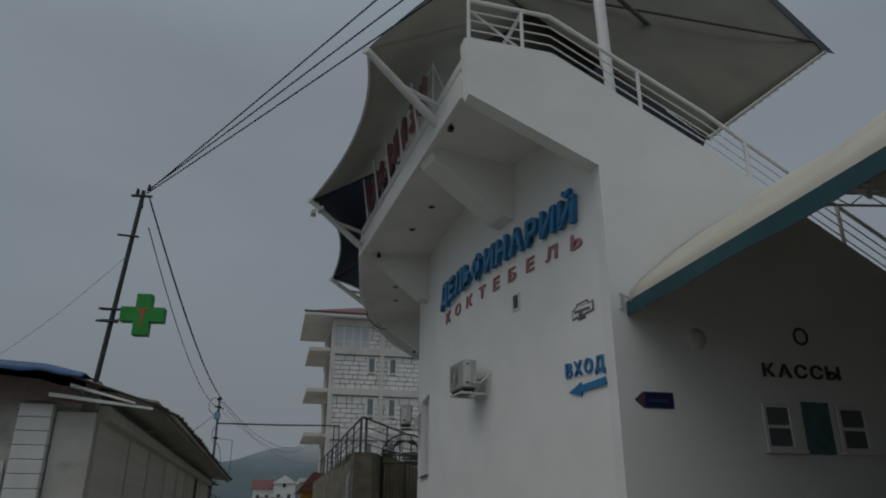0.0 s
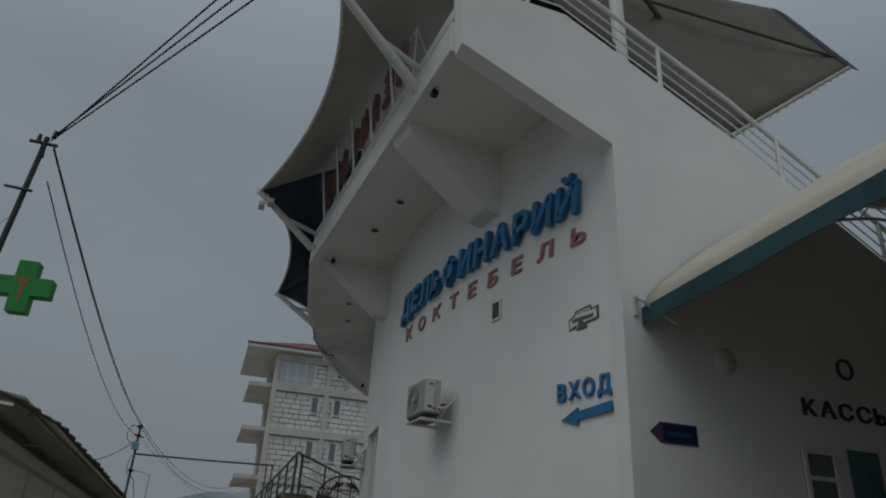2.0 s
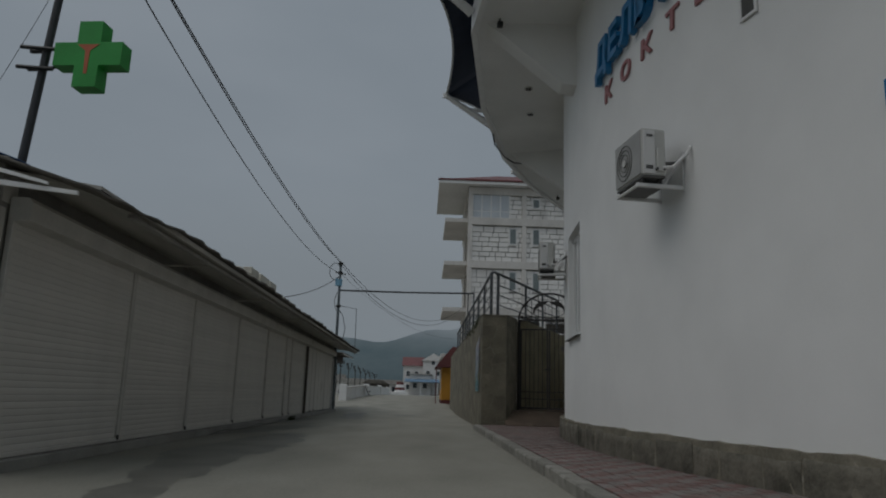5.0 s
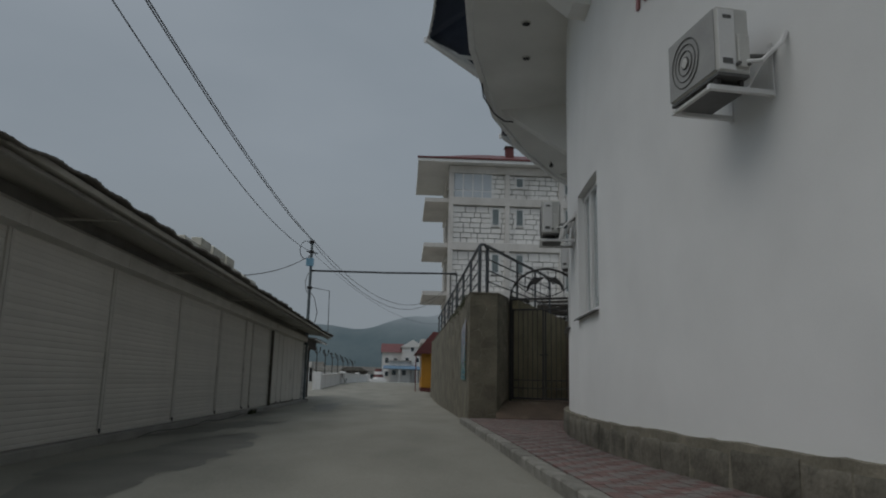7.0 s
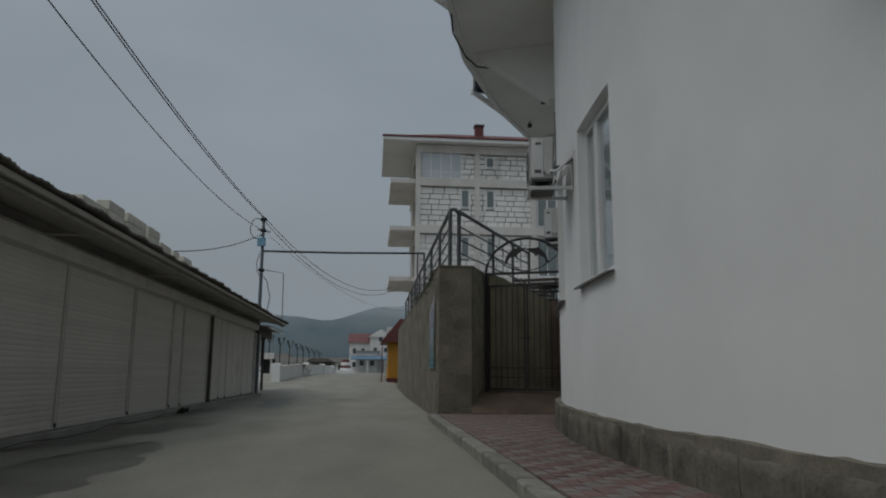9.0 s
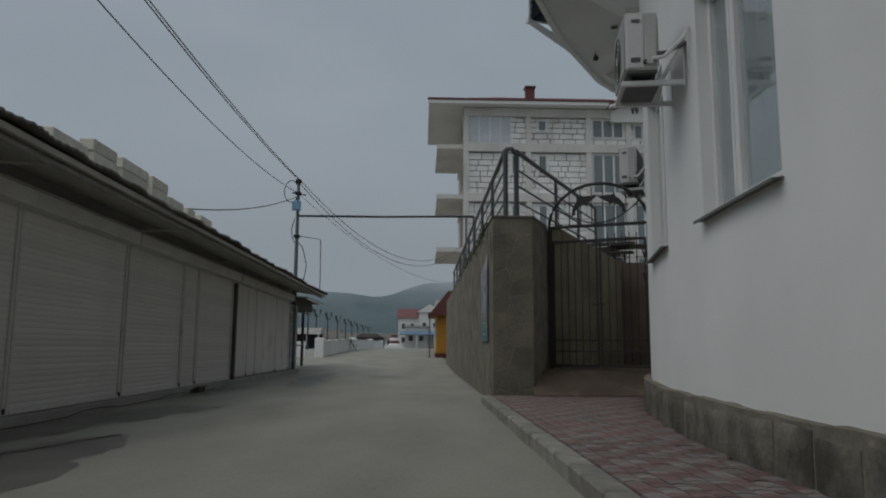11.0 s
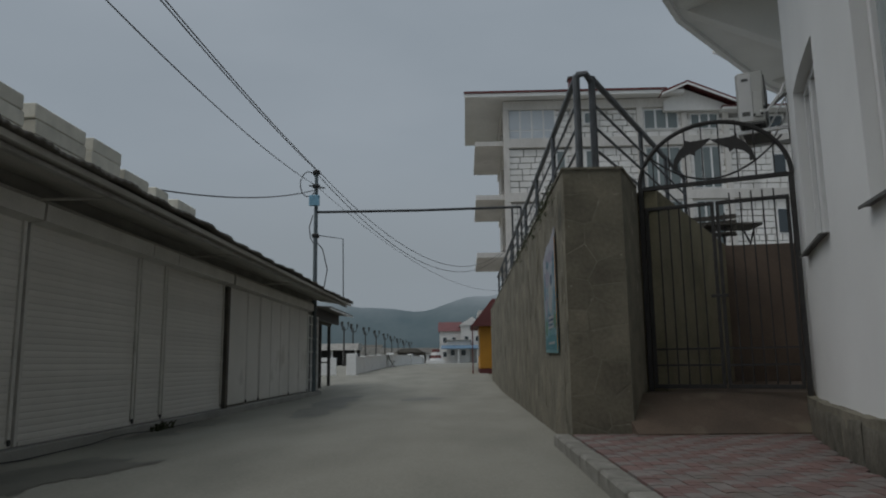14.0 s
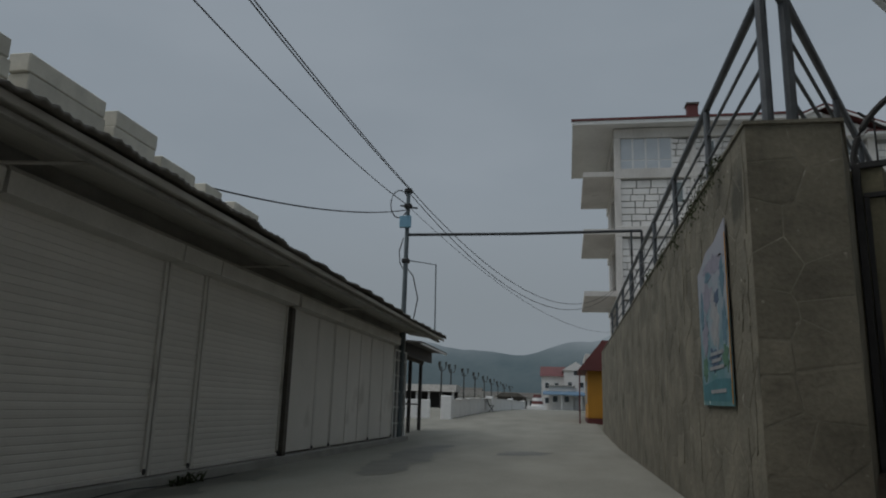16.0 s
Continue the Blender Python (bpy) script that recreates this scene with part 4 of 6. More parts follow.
# spotlights in the soffit
for x, y in ((4.04, 14.41), (3.82, 16.45), (3.61, 18.12), (4.06, 23.59), (4.35, 25.26), (6.0, 30.19), (6.7, 31.67)):
    sp = thing("soffit_spotlight", "small round dark spotlight in the soffit", "lamp", Matrix.Translation((x, y, ZS)), "soffit lights")
    for nm, r0, z, mt in (("rim", 0.115, -0.02, "ac"), ("lens", 0.09, -0.03, "black")):
        bm = bmesh.new()
        bmesh.ops.create_cone(bm, cap_ends=True, segments=18, radius1=r0 * 0.9, radius2=r0, depth=0.02 - z, matrix=Matrix.Translation((0, 0, z / 2)))
        part(nm, bm, M[mt], sp)
for x, y in ((3.3, 12.2), (2.95, 20.2), (4.72, 19.95), (6.64, 33.3)):
    fl = thing("floodlight", "small black floodlight under the terrace", "lamp", Matrix.Translation((x, y, ZS)), "terrace floodlights")
    part("bracket", boxm(-0.015, 0.015, -0.015, 0.015, -0.1, 0), M["black"], fl)
    part("lamp_head", boxm(-0.06, 0.06, -0.09, 0.05, -0.2, -0.09, 0.015), M["black"], fl)
tagged(part("soffit_cable", tubem([(3.42, 26.6, 8.62), (3.55, 27.4, 8.6), (4.0, 28.6, 8.6), (4.38, 29.19, 8.62), (5.1, 29.2, 8.6), (5.7, 29.3, 8.55), (6.35, 29.45, 8.6)], 0.022, 6), M["cable"]), "loose black cable under the terrace", "cable")

coil = thing("cable_coil", "small black cable coil hanging on the wall", "cable", on_wall(26.9, 5.0, 0.02))
part("loop", tubem([(0.05 * math.cos(a), 0.09 * math.sin(a), 0.03 + 0.004 * i) for i, a in enumerate([k * math.pi / 8 for k in range(34)])], 0.012, 5), M["cable"], coil)
part("lead", tubem([(0, 0.13, 0.03), (0.03, 0.4, 0.02), (-0.02, 0.9, 0.02), (0.05, 1.6, 0.02)], 0.012, 5), M["cable"], coil)
part("clip", boxm(-0.02, 0.02, 0.36, 0.42, -0.015, 0.03, 0.004), M["white"], coil)

# ---- entrance side ----
lettering("ticket_sign", "КАССЫ", "black ticket-office letters on the shaded wall", flat_y(8.82, 3.36, 10.716), 0.24, 1.65, 0.03, M["letter_grey"], 0.02)
clock = thing("round_emblem", "dark round emblem above the ticket sign", "emblem", pose(9.75, 10.715, 4.15, 90))
bm = bmesh.new()
tube(bm, [(0.14 * math.cos(a), 0.15 * math.sin(a), 0.02) for a in [i * math.pi / 12 for i in range(25)]], 0.025, 6)
part("ring", bm, M["letter_grey"], clock)
lampw = thing("bulkhead_lamp", "unlit white oval bulkhead wall lamp", "lamp", pose(7.55, 10.71, 3.98, 90))
bm = bmesh.new()
bmesh.ops.create_uvsphere(bm, u_segments=18, v_segments=10, radius=0.18, matrix=Matrix.Diagonal((1, 1.1, 0.55, 1)))
part("shade", bm, M["ac"], lampw, smooth=True)
part("base", boxm(-0.1, 0.1, -0.12, 0.12, -0.01, 0.03, 0.01), M["white"], lampw)
rsign = thing("direction_sign", "navy pentagonal arrow sign with red tip", "sign", pose(6.2, 10.716, 2.7, 90))
part("border", prismm([(0, 0.14), (0.16, 0), (0.74, 0), (0.74, 0.28), (0.16, 0.28)], "z", 0, 0.01), M["blue_side"], rsign)
part("panel", boxm(0.2, 0.72, 0.02, 0.26, 0.01, 0.014), M["navy"], rsign)
part("tip", prismm([(0.03, 0.14), (0.17, 0.025), (0.17, 0.255)], "z", 0.01, 0.015), M["red_dark"], rsign)
part("lettering_bar", boxm(0.27, 0.64, 0.1, 0.16, 0.014, 0.016), M["blue_side"], rsign)
for k, (x0, x1) in enumerate(((8.66, 9.34), (10.22, 10.92), (11.65, 12.3))):
    tw = tagged(new("window_%d" % (k + 4)), "white ticket window with dark panes and a sill", "window", "", "structure")
    tw.matrix_basis = pose(x0, 10.715, 2.05, 90)
    w, h = x1 - x0, 0.82
    part("backing", boxm(0.0, w, 0, h, 0, 0.008), M["mid_glass"], tw)
    for b in ((0, w, 0, 0.07), (0, w, h - 0.07, h), (0, 0.07, 0.07, h - 0.07), (w - 0.14, w, 0.07, h - 0.07), (0.07, w - 0.14, h / 2 - 0.03, h / 2 + 0.03)):
        part("frame", boxm(*b, 0.008, 0.05, 0.005), M["pvc"], tw)
    part("sill", boxm(-0.06, w + 0.06, -0.05, -0.01, 0, 0.16, 0.005), M["white"], tw)
pb = thing("notice_board", "faded teal notice board between the ticket windows", "notice board", pose(9.5, 10.716, 2.0, 90))
part("board", boxm(0, 0.58, 0, 0.92, 0, 0.02, 0.004), M["notice"], pb)
for k in range(4):
    part("notice", boxm(0.06 + 0.26 * (k % 2), 0.26 + 0.26 * (k % 2), 0.1 + 0.42 * (k // 2), 0.42 + 0.4 * (k // 2), 0.02, 0.023), M["notice"], pb)

# barrel canopy over the entrance
PROF = [(6.22, 4.5), (6.3, 4.78), (6.5, 5.0), (6.8, 5.25), (7.2, 5.6), (7.8, 6.04), (8.5, 6.48), (9.3, 6.9), (10.6, 7.25), (12.2, 7.4), (14.0, 7.1), (16.0, 6.2), (17.4, 4.5)]


def prof_at(s):
    k = min(len(PROF) - 2, int(s * (len(PROF) - 1)))
    f = s * (len(PROF) - 1) - k
    return PROF[k][0] + (PROF[k + 1][0] - PROF[k][0]) * f, PROF[k][1] + (PROF[k + 1][1] - PROF[k][1]) * f


def vault_fn(u, v):
    x, z = prof_at(v)
    bay = abs(math.sin(u * math.pi * 10)) * 0.06
    return (x, 10.7 - 24.6 * u, z - bay * math.sin(v * math.pi) + 0.012 * math.sin(u * 55 + v * 9))


# The far, unseen length is added to shade the ticket wall.
canopy = thing("entrance_canopy", "cream barrel-vaulted fabric canopy with a teal edge", "canopy")
part("fabric", sheet(vault_fn, 60, 36, 0.015), M["cream"], canopy, smooth=True)
part("edge_flap", sheet(lambda u, v: (6.2 + 0.012 * math.sin(u * 40) * (1 - v), 10.7 - 24.6 * u, 4.32 + 0.26 * v + (0.012 * math.sin(u * 60) if v == 0 else 0)), 90, 2, 0.012), M["teal"], canopy, "dark teal hanging edge flap")
part("edge_tube", tubem([(6.3, 10.7, 4.48), (6.3, -13.9, 4.48)], 0.06, 8), M["membrane_blue"], canopy)
part("edge_tube", tubem([(17.3, 10.7, 4.48), (17.3, -13.9, 4.48)], 0.06, 8), M["membrane_blue"], canopy)
for yv in (10.45, 5.5, 0.5, -4.5, -9.5):
    tr = part("arch_truss", tubem([(prof_at(i / 40)[0] + 0.02, yv, prof_at(i / 40)[1] - 0.1) for i in range(41)], 0.035, 6), M["white"], canopy)
    inner = []
    for i in range(41):
        x, z = prof_at(i / 40)
        inner.append((x + (11.8 - x) * 0.06 + 0.02, yv, z - 0.1 - 0.06 * max(0.5, z - 3.5) * 1.2))
    part("lower_chord", tubem(inner, 0.028, 6), M["white"], tr)
    for i in range(0, 40, 2):
        x, z = prof_at((i + 1) / 40)
        part("web", tubem([inner[i], (x + 0.02, yv, z - 0.1), inner[i + 2]], 0.016, 5), M["white"], tr)
for x, y in ((17.3, 10.4), (17.3, 0.5), (17.3, -9.5), (6.35, -9.5)):
    part("post", tubem([(x, y, -0.1), (x, y, 4.5)], 0.06, 8), M["white"], canopy)
# Two unseen walls, added to keep light off the ticket windows.
structure("wall_court", boxm(17.6, 17.9, -14.0, 10.7, -0.1, 8.0), M["concrete"], "unseen grey wall added beside the canopy to cut light", "wall")
structure("wall_court_end", boxm(6.6, 17.6, -14.3, -14.0, -0.1, 8.0), M["concrete"], "unseen grey wall added at the canopy's end to cut light", "wall")
hook = thing("canopy_anchor", "small rusty anchor bracket at the canopy corner", "bracket", Matrix.Translation((6.1, 10.7, 4.6)))
part("plate", boxm(-0.03, 0.03, -0.03, 0.02, -0.15, 0.15, 0.005), M["ac"], hook)
part("turnbuckle", tubem([(0, -0.03, 0.1), (0.05, -0.15, 0.02), (0.12, -0.2, -0.08)], 0.02, 6), M["concrete"], hook)

# stair rail on the sloping parapet
rail = thing("stair_railing", "white tubular stair railing with four bars", "railing")
SL = [(3.36, 9.88), (5.12, 9.8), (8.46, 7.97), (9.29, 7.43), (13.5, 4.75)]


def slope_z(x):
    for (a, za), (b, zb) in zip(SL, SL[1:]):
        if a <= x <= b:
            return za + (zb - za) * (x - a) / (b - a)
    return SL[-1][1]


for x in (3.36, 4.5, 7.05, 9.4, 11.4, 13.4):
    part("post", tubem([(x, 10.9, slope_z(x) - 0.02), (x, 10.9, slope_z(x) + 1.05)], 0.04, 8), M["white"], rail)
for h, r in ((1.05, 0.045), (0.78, 0.016), (0.55, 0.016), (0.32, 0.016), (0.12, 0.016)):
    part("bar", tubem([(x, 10.9, slope_z(x) + h) for x in (3.36, 4.2, 5.12, 8.46, 9.29, 13.4)], r, 7), M["white"], rail)
part("brace", tubem([(3.36, 10.95, 10.75), (4.6, 10.95, 9.85)], 0.025, 6), M["white"], rail)

# membrane roof over the stair side
mroof = thing("membrane_roof", "grey tensioned membrane roof with a navy border", "roof")


def bil(p00, p10, p11, p01, sag):
    a, b, c, d = map(Vector, (p00, p10, p11, p01))
    return lambda u, v: (a * (1 - u) + b * u) * (1 - v) + (d * (1 - u) + c * u) * v - Vector((0, 0, sag * math.sin(math.pi * u) * math.sin(math.pi * v)))


A0, B0, C0, D0 = (8.9, 11.4, 8.7), (13.45, 12.3, 12.4), (13.6, 14.2, 16.0), (4.6, 13.2, 13.6)
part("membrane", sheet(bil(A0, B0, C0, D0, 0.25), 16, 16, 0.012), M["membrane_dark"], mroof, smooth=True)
part("border", sheet(bil((13.4, 12.3, 12.42), (13.7, 12.25, 12.36), (13.95, 14.2, 15.95), (13.55, 14.2, 16.03), 0.0), 2, 12, 0.012), M["navy_dark"], mroof)
part("skirt", sheet(bil((5.6, 11.5, 9.2), (8.4, 11.45, 7.7), (8.92, 11.48, 8.75), (6.5, 11.5, 10.3), 0.0), 6, 4, 0.012), M["navy_dark"], mroof)
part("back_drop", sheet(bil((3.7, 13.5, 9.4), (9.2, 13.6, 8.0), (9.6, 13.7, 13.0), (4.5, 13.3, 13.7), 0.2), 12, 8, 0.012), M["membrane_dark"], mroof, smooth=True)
part("edge_rope", tubem([Vector(A0).lerp(Vector(B0), i / 30) + Vector((0.05 * (-1) ** i, 0, -0.05)) for i in range(31)], 0.016, 5), M["white"], mroof)
part("edge_tube", tubem([A0, B0], 0.045, 7), M["membrane"], mroof)
part("column", tubem([(6.72, 11.5, 8.6), (6.68, 11.6, 13.2)], 0.13, 12), M["white"], mroof)
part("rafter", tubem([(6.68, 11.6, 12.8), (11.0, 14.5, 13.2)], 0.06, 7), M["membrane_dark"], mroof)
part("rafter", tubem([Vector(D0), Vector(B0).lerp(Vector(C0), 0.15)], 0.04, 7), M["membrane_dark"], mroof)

# street-side awning with outriggers
awn = thing("terrace_awning", "scalloped grey awning on white outriggers, navy outside", "awning")
TIPS = [(1.42, 11.89, 10.07), (0.72, 19.92, 10.15), (1.97, 26.92, 9.94), (4.84, 33.2, 9.6), (9.34, 38.75, 9.55)]
BASES = [(3.14, 12.68, 8.95), (2.36, 20.35, 8.95), (3.4, 26.8, 8.95), (6.05, 33.5, 8.95), (10.2, 38.6, 8.95)]
INS = [(5.2, 12.6, 12.4), (4.8, 20.0, 12.7), (5.9, 26.2, 12.6), (9.0, 31.6, 12.5), (12.6, 35.6, 12.5)]
for k in range(4):
    a, b, c, d = map(Vector, (TIPS[k], TIPS[k + 1], INS[k + 1], INS[k]))

    def fn(u, v, a=a, b=b, c=c, d=d):
        e0, e1 = a * (1 - u) + b * u, d * (1 - u) + c * u
        bow = 4 * u * (1 - u)
        e0 = e0 + ((d + c) / 2 - (a + b) / 2).normalized() * 0.7 * bow
        return e0 * (1 - v) + e1 * v - Vector((0, 0, 0.5 * bow * v * (1 - v)))
    # Bays after the first use a darker navy tone.
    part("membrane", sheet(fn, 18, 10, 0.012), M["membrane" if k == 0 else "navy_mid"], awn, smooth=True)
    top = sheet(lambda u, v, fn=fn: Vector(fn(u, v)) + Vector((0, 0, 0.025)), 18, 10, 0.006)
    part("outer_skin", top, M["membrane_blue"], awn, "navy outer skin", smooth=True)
    part("edge_cable", tubem([Vector(fn(i / 24, 0)) for i in range(25)], 0.025, 6), M["white"], awn)
    part("lacing", tubem([Vector(fn(i / 60, 0.012 * (i % 2))) - Vector((0, 0, 0.03)) for i in range(61)], 0.01, 4), M["white"], awn)
part("end_skin", sheet(lambda u, v: (Vector(TIPS[0]) * (1 - u) + Vector((3.3, 10.9, 11.6)) * u) * (1 - v) + Vector(INS[0]) * v + Vector((0, 0, 0.4 * u * (1 - v) * (1 - u))), 12, 6, 0.012), M["membrane"], awn, smooth=True)
part("end_skin_outer", sheet(lambda u, v: (Vector(TIPS[0]) * (1 - u) + Vector((3.3, 10.88, 11.62)) * u) * (1 - v) + Vector(INS[0]) * v + Vector((0, -0.01, 0.03 + 0.4 * u * (1 - v) * (1 - u))), 12, 6, 0.006), M["membrane_blue"], awn, smooth=True)
for k, (tp, bs, ins) in enumerate(zip(TIPS, BASES, INS)):
    st = part("outrigger", tubem([tp, bs], 0.075, 10, 0.11), M["white"], awn)
    mid = Vector(tp).lerp(Vector(bs), 0.45)
    part("fork", tubem([mid, Vector(bs) + Vector((0.1, -0.05, 0.42))], 0.06, 8), M["white"], st)
    part("tip_plate", boxm(-0.09, 0.09, -0.02, 0.02, -0.09, 0.09, 0.01), M["white"], st).matrix_basis = Matrix.Translation(tp)
    part("mast", tubem([Vector(bs) + Vector((0.5, 0, 0.2)), ins], 0.05, 8), M["white"], awn)
camo = thing("security_camera", "grey security camera pair hanging from the outrigger", "camera", Matrix.Translation((0.95, 19.8, 9.85)))
part("arm", tubem([(0, 0, 0.2), (0.02, -0.02, -0.12)], 0.025, 6), M["ac"], camo)
for dx, dz in ((-0.12, -0.18), (0.1, -0.05)):
    part("housing", boxm(dx - 0.08, dx + 0.08, -0.2, 0.12, dz - 0.07, dz + 0.07, 0.015), M["ac"], camo)
# rooftop letters on a lattice, seen from behind and below
rs = thing("rooftop_sign", "red rooftop letters on a white lattice frame", "sign")
d0, d1 = Vector((3.0, 13.2, 0)), Vector((2.45, 19.9, 0))
for z in (9.75, 10.35, 10.9):
    part("rail", tubem([d0 + Vector((0.12, 0, z)), d1 + Vector((0.12, 0, z))], 0.022, 6), M["white"], rs)
for i in range(9):
    p = d0.lerp(d1, i / 8)
    part("strut", tubem([p + Vector((0.12, 0, 9.3)), p + Vector((0.12, 0, 10.95))], 0.022, 6), M["white"], rs)
    part("stay", tubem([p + Vector((0.12, 0, 10.9)), p + Vector((0.9, 0.1, 9.15))], 0.018, 6), M["white"], rs)
for i in range(8):
    p = d0.lerp(d1, (i + 0.5) / 8)
    shapes = ([(0, 0), (0.12, 0), (0.12, 0.35), (0.36, 0.35), (0.36, 0), (0.48, 0), (0.48, 0.8), (0.36, 0.8), (0.36, 0.48), (0.12, 0.48), (0.12, 0.8), (0, 0.8)],
              [(0, 0), (0.5, 0), (0.5, 0.13), (0.13, 0.13), (0.13, 0.34), (0.4, 0.34), (0.4, 0.46), (0.13, 0.46), (0.13, 0.68), (0.5, 0.68), (0.5, 0.8), (0, 0.8)],
              [(0, 0), (0.12, 0), (0.28, 0.62), (0.44, 0), (0.56, 0), (0.34, 0.8), (0.22, 0.8)])
    lt = part("letter_shape", prismm(shapes[i % 3], "x", -0.06, 0.06), M["letter_pink"], rs)
    lt.matrix_basis = Matrix.Translation(p + Vector((0, -0.28, 9.85)))
for i in range(5):
    p = d0.lerp(d1, (i + 0.3) / 5)
    part("prop", tubem([p + Vector((-0.1, 0, 9.2)), p + Vector((-0.3, -0.05, 10.55))], 0.026, 6), M["white"], rs)
for ya, yb, xa, xb in ((13.4, 14.6, 3.7, 3.6), (17.6, 20.2, 3.0, 2.85), (20.6, 26.2, 2.85, 3.6)):
    pa, pb = Vector((xa, ya, 0)), Vector((xb, yb, 0))
    part("drop_curtain", sheet(lambda u, v, pa=pa, pb=pb: pa.lerp(pb, u) + Vector((0.03 * math.sin(u * 30), 0, 9.1 + 1.7 * v)), 24, 3, 0.01), M["membrane_blue"], awn, "navy hanging curtain")

# ---- gate ----
GL, GR = Vector((4.64, 29.68, 0)), Vector((6.5, 28.86, 0))
gd = (GR - GL)
gw = gd.length
gate = thing("iron_gate", "closed black iron double gate with arched dolphin top", "gate", Matrix.Translation(GL) @ Matrix.Rotation(math.atan2(gd.y, gd.x), 4, "Z"))
Z0, Z1, ZB, ZT = 0.53, 3.08, 3.36, 4.22
for x in (0.0, gw - 0.07):
    part("post", boxm(x, x + 0.07, -0.035, 0.035, 0.05, ZB + 0.02, 0.006), M["iron"], gate)
part("arch_sill", boxm(0.07, gw - 0.07, -0.025, 0.025, ZB - 0.03, ZB + 0.03, 0.005), M["iron"], gate)
part("arch", tubem([(gw / 2 - gw / 2 * 0.98 * math.cos(a), 0, ZB + (ZT - ZB) * math.sin(a)) for a in [math.pi * i / 28 for i in range(29)]], 0.032, 8), M["iron"], gate)
part("arch_scroll", tubem([(0.1 + (gw - 0.2) * i / 24, 0, ZB + 0.05 + 0.5 * (2 * i / 24 - 1) ** 2) for i in range(25)], 0.014, 6), M["iron"], gate)
for i in range(1, 9):
    x = gw * i / 9
    zt = ZB + (ZT - ZB) * math.sqrt(max(0, 1 - ((x - gw / 2) / (gw * 0.49)) ** 2))
    part("arch_bar", tubem([(x, 0, ZB), (x, 0, zt)], 0.01, 6), M["iron"], gate)
DOLPHIN = [(-0.36, -0.14), (-0.3, -0.02), (-0.14, 0.1), (0.0, 0.15), (0.03, 0.22), (0.1, 0.15), (0.24, 0.1), (0.36, 0.06), (0.44, 0.04), (0.36, 0.0), (0.2, -0.04), (0.1, -0.06), (0.06, -0.13), (0.0, -0.05), (-0.16, -0.06), (-0.27, -0.12), (-0.3, -0.22), (-0.35, -0.19), (-0.42, -0.2)]
for x, s in ((gw * 0.36, 1), (gw * 0.66, -1)):
    dol = part("dolphin", prismm([(px, pz) for px, pz in DOLPHIN], "y", -0.008, 0.008), M["iron"], gate, "flat black dolphin cut-out")
    dol.matrix_basis = Matrix.Translation((x, -0.03, ZB + 0.47)) @ Matrix.Rotation(radians(-22 if s > 0 else 18), 4, "Y") @ Matrix.Diagonal((0.78 * s, 1, 0.78, 1))
for k, (xa, xb) in enumerate(((0.08, gw / 2 - 0.012), (gw / 2 + 0.012, gw - 0.08))):
    leaf = part("leaf", boxm(xa, xb, -0.02, 0.02, Z0, Z0 + 0.055, 0.004), M["iron"], gate)
    part("top_rail", boxm(xa, xb, -0.02, 0.02, Z1 - 0.05, Z1, 0.004), M["iron"], leaf)
    for x in (xa, xb - 0.045):
        part("stile", boxm(x, x + 0.045, -0.02, 0.02, Z0 + 0.055, Z1 - 0.05, 0.004), M["iron"], leaf)
    for z in (Z0 + 0.3, Z0 + 0.52):
        part("rail", boxm(xa + 0.045, xb - 0.045, -0.012, 0.012, z, z + 0.025), M["iron"], leaf)
    n = 5
    for i in range(1, n + 1):
        x = xa + 0.045 + (xb - xa - 0.09) * i / (n + 1)
        part("bar", tubem([(x, 0, Z0 + 0.05), (x, 0, Z1 + (0.1 if k else -0.02))], 0.011, 6), M["iron"], leaf)
part("lock", boxm(gw / 2 - 0.12, gw / 2 + 0.1, -0.045, -0.02, 1.75, 1.79, 0.004), M["iron"], gate)

# ---- railings on the retaining wall ----
r1 = thing("street_railing", "grey tubular railing along the retaining wall top", "railing")
ztop = WTOP + 0.05
for y in (28.8, 31.4, 34.2, 37.0, 39.8, 42.6, 45.4, 48.2, 51.0):
    part("post", tubem([(3.66, y, ztop - 0.02), (3.66, y, ztop + 1.36)], 0.042 if y > 29 else 0.05, 9), M["rail"], r1)
part("handrail", tubem([(3.86, 28.84, ztop + 1.3), (3.78, 28.76, ztop + 1.37), (3.69, 28.78, ztop + 1.37), (3.66, 29.0, ztop + 1.34), (3.66, 52.0, ztop + 1.34)], 0.045, 9), M["rail"], r1)
for h in (0.98, 0.66, 0.34):
    part("bar", tubem([(3.66, 28.8, ztop + h), (3.66, 52.0, ztop + h)], 0.02, 7), M["rail"], r1)
r2 = thing("terrace_railing", "grey tubular railing turning back along the passage", "railing")
q0, q1 = Vector((3.88, 28.86, 0)), Vector((6.75, 34.2, 0))
part("post", tubem([q0 + Vector((0, 0, ztop - 0.02)), q0 + Vector((0, 0, ztop + 1.36))], 0.05, 9), M["rail"], r2)
for f in (0.42, 0.72, 1.0):
    p = q0.lerp(q1, f)
    lo = 3.0
    part("post", tubem([p + Vector((0, 0, lo)), p + Vector((0, 0, ztop + 1.34 - 0.05 * f))], 0.038, 8), M["rail"], r2)
for h, rr in ((1.34, 0.045), (0.98, 0.02), (0.66, 0.02), (0.34, 0.02)):
    part("bar", tubem([q0 + Vector((0, 0, ztop + h)), q1 + Vector((0, 0, ztop + h - 0.05))], rr, 8), M["rail"], r2)


